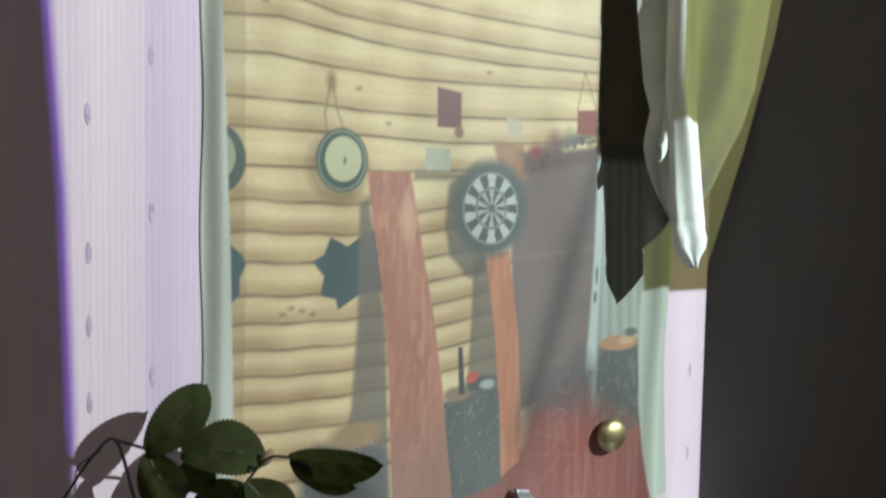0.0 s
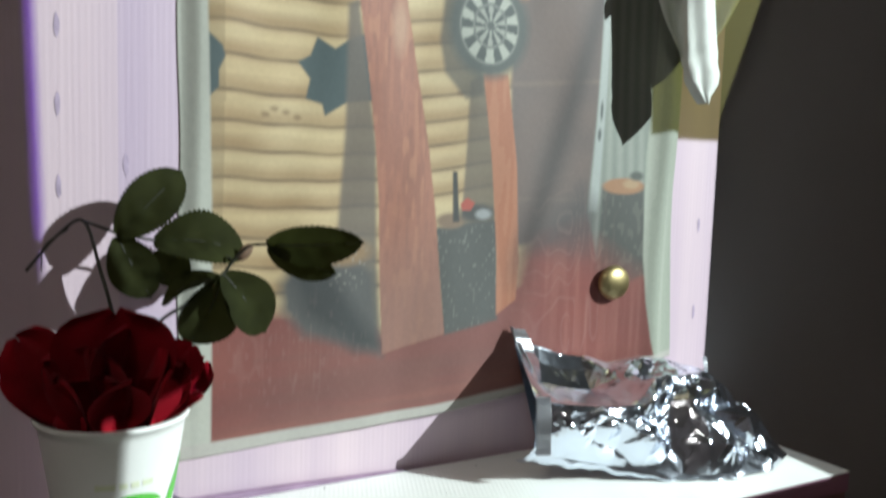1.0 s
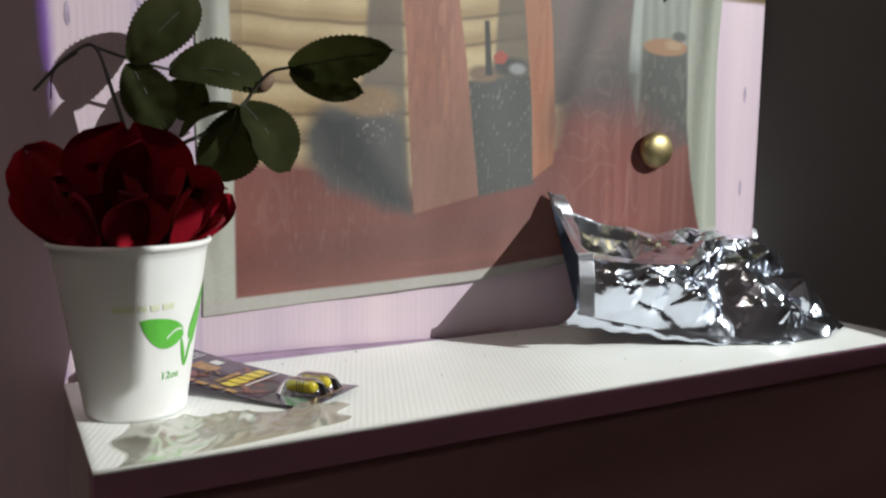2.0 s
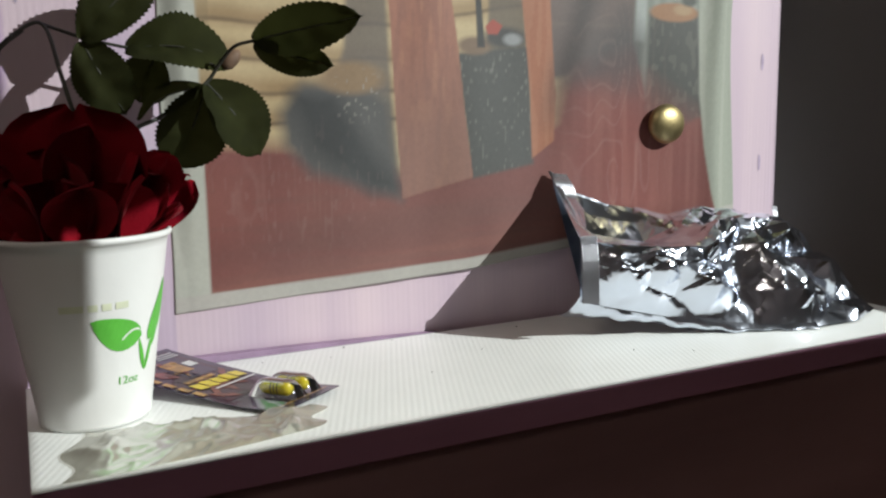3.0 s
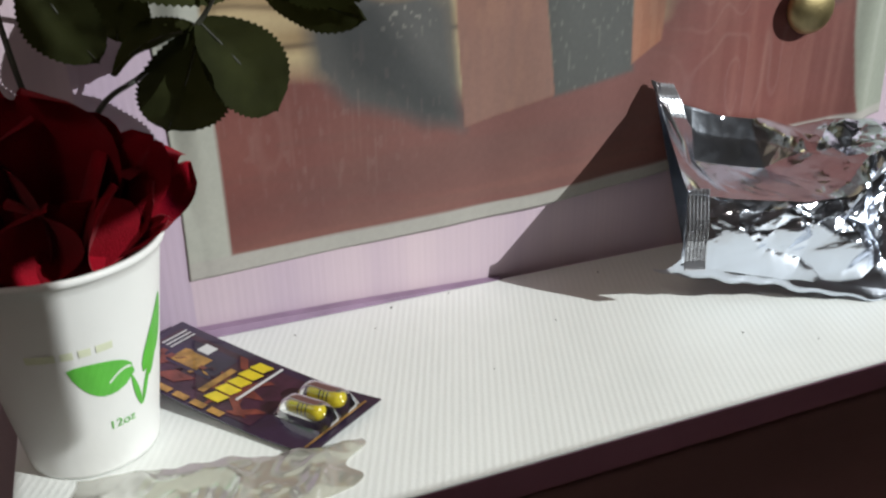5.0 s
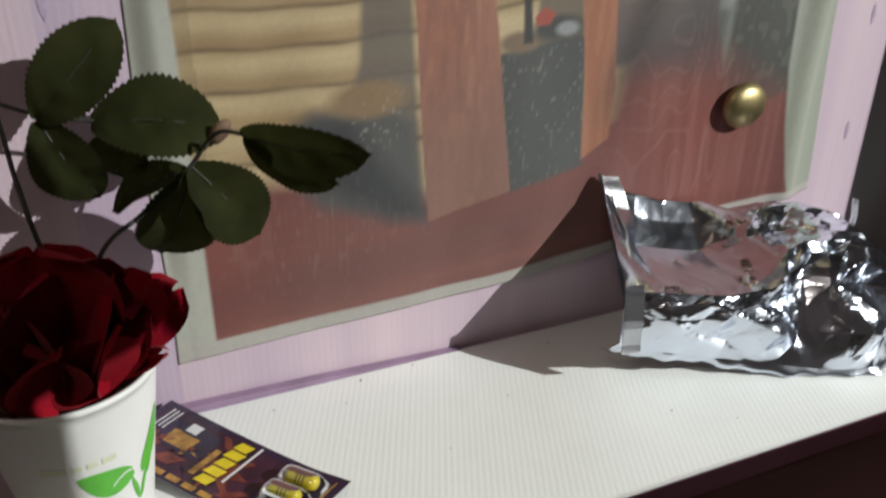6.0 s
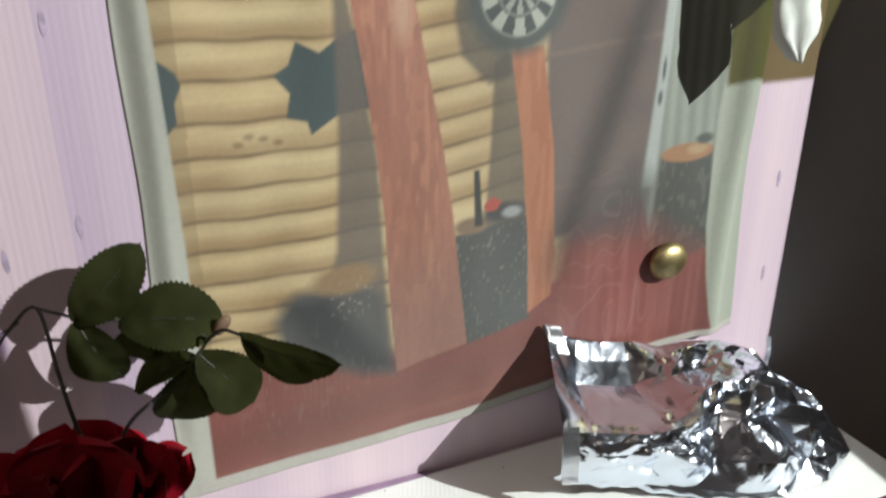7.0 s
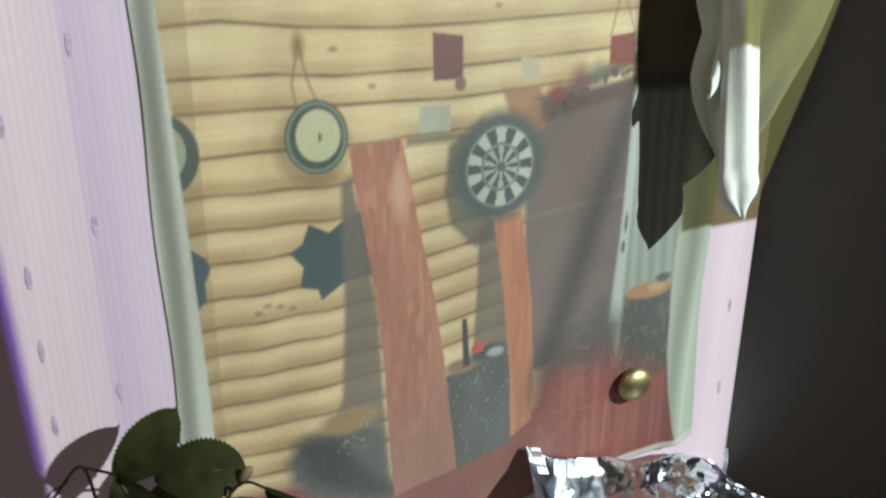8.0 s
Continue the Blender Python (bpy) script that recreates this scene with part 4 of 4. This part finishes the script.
def capsule(u, v):
    """A yellow capsule with black bands lying along the card."""
    a, b = card(u - 0.085, v, 0.0056), card(u + 0.085, v, 0.0056)
    d = (b - a)
    pts, rad = [], []
    for i in range(25):
        t = i / 24
        e = min(t, 1 - t) / 0.2
        pts.append(a + d * t)
        rad.append(0.0040 * (math.sqrt(max(0.0, 1 - (1 - min(1, e)) ** 2)) if e < 1 else 1.0) * (1.05 if t < 0.55 else 1.0) + 0.00002)
    ob = part("capsule", tube(pts, rad, 16), CAPSULE, pack, "glossy yellow capsule", smooth=True)
    for t in (0.36, 0.46, 0.56):
        part("band", tube([a + d * (t - 0.018), a + d * (t + 0.018)], [0.00424, 0.00424], 16), BLACK, ob, "black band")


capsule(0.155, 0.30)
capsule(0.165, 0.56)
for v in (0.30, 0.56):
    rows = []
    for i in range(15):
        row = []
        for j in range(11):
            s, q = 2 * i / 14 - 1, 2 * j / 10 - 1
            hgt = 0.0094 * max(0.0, (1 - s ** 6)) * max(0.0, 1 - q ** 4) ** 0.7
            row.append(card(0.16 + 0.118 * s, v + 0.125 * q, 0.0009 + hgt))
        rows.append(row)
    part("blister", grid_mesh(rows), BLISTER, pack, "clear plastic blister", smooth=True)

# ---- crumpled clear film ----
film = []
for i in range(84):
    row = []
    for j in range(44):
        u, v = i / 83, j / 43
        ragged = 0.006 * noise.noise(Vector((u * 5, 0, 7))) + 0.003 * noise.noise(Vector((u * 14, 3, 7)))
        x = -0.298 + 0.112 * u + 0.010 * v + 0.004 * math.sin(9 * v)
        y = -0.1565 + 0.012 * u * u + (0.062 + ragged) * v * (1 - 0.55 * u)
        q = Vector((x * 70, y * 70, 3))
        ridge = (1 - abs(2 * noise.noise(q * 0.55))) ** 2 * 0.0040 + (1 - abs(2 * noise.noise(q * 1.6 + Vector((4, 1, 0))))) ** 3 * 0.0010
        h = 0.0008 + abs(ridge)
        gap = math.hypot(x - CX, y - CY)
        if gap < R_LOW + 0.002:
            x, y = CX + (x - CX) / gap * (R_LOW + 0.002), CY + (y - CY) / gap * (R_LOW + 0.002)
        rim = min(1.0, 7 * u + 0.08, 7 * (1 - u) + 0.08, 6 * v + 0.08, 6 * (1 - v) + 0.08)
        row.append((x, y, SHELF_Z + 0.0006 + h * rim))
    film.append(row)
tagged(link_mesh("plastic_film", grid_mesh(film), FILM, True), "crumpled clear plastic film lying beside the cup", "plastic film")

# ---- foil bag ----
bag = base("foil_bag", "opened crumpled silver foil snack bag on the shelf", "snack bag")


def curve(keys, s):
    """Straight runs through keys of (s, x, y, z)."""
    ss = [k[0] for k in keys]
    return Vector([float(np.interp(s, ss, [k[c] for k in keys])) for c in (1, 2, 3)])


LOW = [(0, 0.014, -0.076, 0.926), (0.12, 0.034, -0.079, 0.921), (0.3, 0.075, -0.091, 0.912), (0.45, 0.110, -0.108, 0.905), (0.55, 0.132, -0.117, 0.902), (0.68, 0.165, -0.129, 0.9015), (0.85, 0.210, -0.131, 0.9015), (1, 0.252, -0.112, 0.9015)]
WAIST = [(0, 0.013, -0.077, 0.967), (0.1, 0.033, -0.087, 0.966), (0.25, 0.072, -0.100, 0.962), (0.36, 0.104, -0.100, 0.961), (0.5, 0.140, -0.082, 0.968), (0.65, 0.178, -0.090, 0.960), (0.8, 0.212, -0.095, 0.942), (0.92, 0.242, -0.094, 0.924), (1, 0.262, -0.094, 0.903)]
HEM = [(0, 0.016, -0.049, 0.912), (0.05, 0.020, -0.058, 0.913), (0.12, 0.034, -0.073, 0.912), (0.3, 0.075, -0.087, 0.905), (0.45, 0.110, -0.106, 0.9010), (0.55, 0.134, -0.118, 0.9010), (0.7, 0.170, -0.131, 0.9008)]
TOP = [(0, 0.040, -0.004, 1.003), (0.06, 0.058, -0.006, 0.992), (0.2, 0.088, -0.007, 0.981), (0.34, 0.116, -0.010, 0.976), (0.42, 0.136, -0.016, 0.970), (0.5, 0.155, -0.022, 0.973), (0.62, 0.182, -0.032, 0.973), (0.75, 0.207, -0.046, 0.966), (0.84, 0.224, -0.056, 0.946), (0.93, 0.246, -0.064, 0.932), (1, 0.267, -0.078, 0.906)]
BACK = [(0, 0.060, -0.020, 0.905), (0.3, 0.12, -0.008, 0.902), (0.6, 0.18, -0.012, 0.902), (0.85, 0.235, -0.034, 0.902), (1, 0.260, -0.076, 0.902)]
rng = random.Random(21)


def folds(nu, nv):
    """Random flat facets over the unit square: heights at jittered knots, straight between them."""
    hs = [[rng.uniform(-1, 1) for _ in range(nv + 2)] for _ in range(nu + 2)]
    turn = [[rng.random() < 0.5 for _ in range(nv + 2)] for _ in range(nu + 2)]
    shift = [rng.uniform(0, 1) for _ in range(nu + 2)]
    lean = [rng.uniform(0, 1) for _ in range(nv + 2)]

    def height(u, v):
        k = min(int(v * nv), nv - 1)
        a = u * nu + 0.9 * (lean[k] * (1 - v * nv + k) + lean[k + 1] * (v * nv - k)) - 0.45
        a = min(max(a, 0.0), nu - 1e-6)
        i = int(a)
        b = min(max(v * nv + 0.4 * (shift[i] * (1 - a + i) + shift[i + 1] * (a - i)), 0.0), nv + 0.999)
        j = min(int(b), nv)
        a, b = a - i, b - j
        p, q, r, s = hs[i][j], hs[i + 1][j], hs[i][j + 1], hs[i + 1][j + 1]
        if turn[i][j]:
            return p + a * (q - p) + b * (r - p) if a + b < 1 else s + (1 - a) * (r - s) + (1 - b) * (q - s)
        return p + a * (q - p) + b * (s - q) if a > b else p + b * (r - p) + a * (s - r)
    return height


big, small, tiny = folds(10, 5), folds(23, 10), folds(50, 22)
NS, NF, NB = 210, 116, 12
rows = []
for i in range(NS + 1):
    s = i / NS
    lo, wa, hi, bk = curve(LOW, s), curve(WAIST, s), curve(TOP, s), curve(BACK, s)
    row = []
    for j in range(NF + NB + 1):
        if j <= NF:
            t = j / NF
            p = lo.lerp(wa, t / 0.5) if t < 0.5 else wa.lerp(hi, (t - 0.5) / 0.5)
            n = Vector((-0.1, -0.85, 0.5)) if t < 0.5 else Vector((-0.05, -0.5, 0.86))
            still = max(0.0, min(1.0, (0.40 - s) / 0.10)) * max(0.0, min(1.0, (t - 0.44) / 0.12))
            edge = min(1.0, 6 * t, 8 * (1 - t) + 0.35, 8 * s + 0.1, 9 * (1 - s))
            h = 0.0085 * (1 + 0.5 * s) * big(s, t) * (1 - 0.92 * still) + 0.0030 * small(s, t) * (1 - 0.92 * still) + 0.0005 * tiny(s, t) * (1 - 0.6 * still)
            h += 0.014 * math.sin(2 * math.pi * min(t, 0.5)) * min(1, s * 7 + 0.2) * (1 - s) - 0.004 * still
            h *= 1 - 0.12 * max(0.0, min(1.0, (0.26 - t) / 0.1)) * max(0.0, min(1.0, (0.55 - s) / 0.1))
            p = p + n * (h * edge)
            tt = max(0.0, (t - 0.5) / 0.5)
            sag = max(0.0, min(1.0, (0.40 - s) / 0.10)) * min(1.0, 10 * s)
            p = p - n * (0.016 * sag * min(1.0, tt / 0.62, (1 - tt) / 0.38))
        else:
            t = (j - NF) / NB
            p = hi.lerp(bk, t) + Vector((0, 0.012 * math.sin(math.pi * t) * min(1, (1 - s) * 4) * (1 if s > 0.2 else s * 5), 0))
        p.y = min(p.y, float(poster_y(np.array(p.x), np.array(p.z))) - 0.0015 if p.z > 0.94 else -0.002)
        p.z = max(p.z, SHELF_Z + 0.0006)
        row.append(p)
    rows.append(row)
bm = grid_mesh(rows)
body = part("pouch", bm, FOIL, bag)
rows = []
for i in range(57):
    s = 0.7 * i / 56
    a, b = curve(LOW, s) + Vector((0, 0.001, 0.003)), curve(HEM, s)
    pleat = 0.0016 * math.sin(31 * s) * math.sin(13 * s + 1) + 0.0008 * math.sin(83 * s)
    rows.append([a.lerp(b, k / 8) + Vector((-0.3, -0.8, -0.5)) * (pleat * math.sin(0.5 * math.pi * k / 8) + 0.003 * math.sin(math.pi * k / 8)) for k in range(9)])
for row in rows:
    for p in row:
        p.z = max(p.z, SHELF_Z + 0.0006)
part("skirt", grid_mesh(rows), FOIL, bag, "pale crumpled foil hem")


def crimp(a, b, out, wide, ribs):
    """A ribbed seal strip from a to b."""
    a, b, out = Vector(a), Vector(b), Vector(out).normalized()
    n = (b - a).cross(out).normalized()
    rows = []
    for i in range(9):
        t = i / 8
        rows.append([a.lerp(b, t) + out * (wide * j / (ribs * 2)) + n * (0.0010 * (1 if j % 2 else -1) + 0.0008 * math.sin(7 * t + 1)) for j in range(ribs * 2 + 1)])
    part("seal", grid_mesh(rows), CRIMP, bag, "ribbed crimped seal")


crimp((0.0105, -0.0830, 0.9265), (0.0120, -0.0775, 0.9690), (1, -0.30, 0.0), 0.0115, 6)
crimp((0.0365, -0.020, 0.9895), (0.0360, -0.0060, 1.0060), (1, -0.35, -0.12), 0.0130, 6)
crimp((0.2165, -0.047, 0.950), (0.2185, -0.044, 0.9745), (1, -0.2, -0.3), 0.0045, 3)
edge = [Vector((0.0125, -0.0770, 0.9680)), Vector((0.029, -0.053, 0.972)), Vector((0.0385, -0.034, 0.979)), Vector((0.0370, -0.015, 0.996)), Vector((0.0365, -0.0055, 1.0065))]
part("torn_edge", grid_mesh([[p, p + Vector((0.0015, -0.0008, 0)), p + Vector((0.0035, -0.0005, -0.001))] for p in edge]), FOIL, bag, smooth=True)

# ---- hanging white cloth ----
cloth = base("hanging_cloth", "white cloth hung on the wall with a pointed folded end", "cloth")
rows = []
for i in range(50):
    z = 1.226 + (1.62 - 1.226) * i / 49
    left = float(np.interp(z, [1.228, 1.245, 1.262, 1.281, 1.300, 1.318, 1.330, 1.352, 1.42, 1.62], [0.188, 0.176, 0.163, 0.153, 0.148, 0.152, 0.156, 0.147, 0.136, 0.14]))
    right = float(np.interp(z, [1.228, 1.245, 1.262, 1.319, 1.36, 1.42, 1.62], [0.200, 0.216, 0.238, 0.284, 0.306, 0.316, 0.335]))
    row = []
    for j in range(40):
        u = j / 39
        x = left + 0.003 + (right - left) * u
        depth = 0.027 + 0.006 * math.sin(u * 11 + z * 9) + 0.004 * math.sin(u * 23 - z * 14) + 0.003 * (1 - u) - 0.008 * max(0, u - 0.7)
        row.append((x, -depth, z))
    rows.append(row)
bm = grid_mesh(rows)
part("sheet", bm, CLOTH_WHITE, cloth, smooth=True)
rows = []
for i in range(48):
    z = 1.193 + (1.60 - 1.193) * i / 47
    half = 0.0245 * min(1.0, (z - 1.1920) / 0.0200) ** 0.8
    half = max(0.0175, 0.0245 - 0.060 * (z - 1.212)) if z > 1.212 else half
    mid = 0.1925 - 0.13 * min(0.16, z - 1.193)
    row = []
    for j in range(22):
        u = 2 * j / 21 - 1
        crush = 0.0035 * noise.noise(Vector((u * 2.2, z * 90, 1))) * math.exp(-((z - 1.21) / 0.03) ** 2)
        row.append((mid + half * u * (0.76 if u < 0 else 1.0), -0.046 - 0.010 * math.sqrt(max(0, 1 - u * u)) - crush - 0.0016 * math.sin(5 * u + 16 * z) * min(1, (z - 1.19) * 30), z))
    rows.append(row)
bm = grid_mesh(rows)
part("pointed_fold", bm, CLOTH_WHITE, cloth, smooth=True)
rows = []
for i in range(15):
    u = i / 14
    rows.append([(0.156 + 0.026 * u * (1 - j / 14) ** 0.7 + 0.004 * math.sin(math.pi * j / 14), -0.039 - 0.007 * math.sin(math.pi * (0.15 + 0.75 * u)), 1.352 - 0.054 * j / 14 - 0.012 * u + 0.004 * math.sin(2 * math.pi * u)) for j in range(15)])
part("curled_flap", grid_mesh(rows), CLOTH_WHITE, cloth, smooth=True)
bm = tube([(0.2, -0.0003, 1.615), (0.2, -0.03, 1.612), (0.2, -0.042, 1.618), (0.2, -0.044, 1.63)], [0.003, 0.003, 0.003, 0.0036], 10)
part("hook", bm, METAL, cloth, "dark metal hook", smooth=True)

# ---- crumbs on the shelf ----
bm = bmesh.new()
rng = random.Random(8)
for x, y, r in ((-0.125, -0.012, 0.0009), (-0.09, -0.009, 0.0006), (0.0, -0.02, 0.0008), (-0.14, -0.03, 0.0005), (-0.05, -0.06, 0.0005), (0.03, -0.11, 0.0006), (-0.10, -0.09, 0.0005), (-0.240, -0.150, 0.0014), (0.06, -0.13, 0.0005), (-0.18, -0.02, 0.0006)):
    bmesh.ops.create_icosphere(bm, subdivisions=1, radius=r * 0.65, matrix=Matrix.Translation((x, y, SHELF_Z + r * 0.4)) @ Matrix.Diagonal((1, 1.4, 0.7, 1)))
tagged(link_mesh("crumbs", bm, STEM), "tiny dark crumbs scattered on the white shelf", "crumbs", kind="stuff")
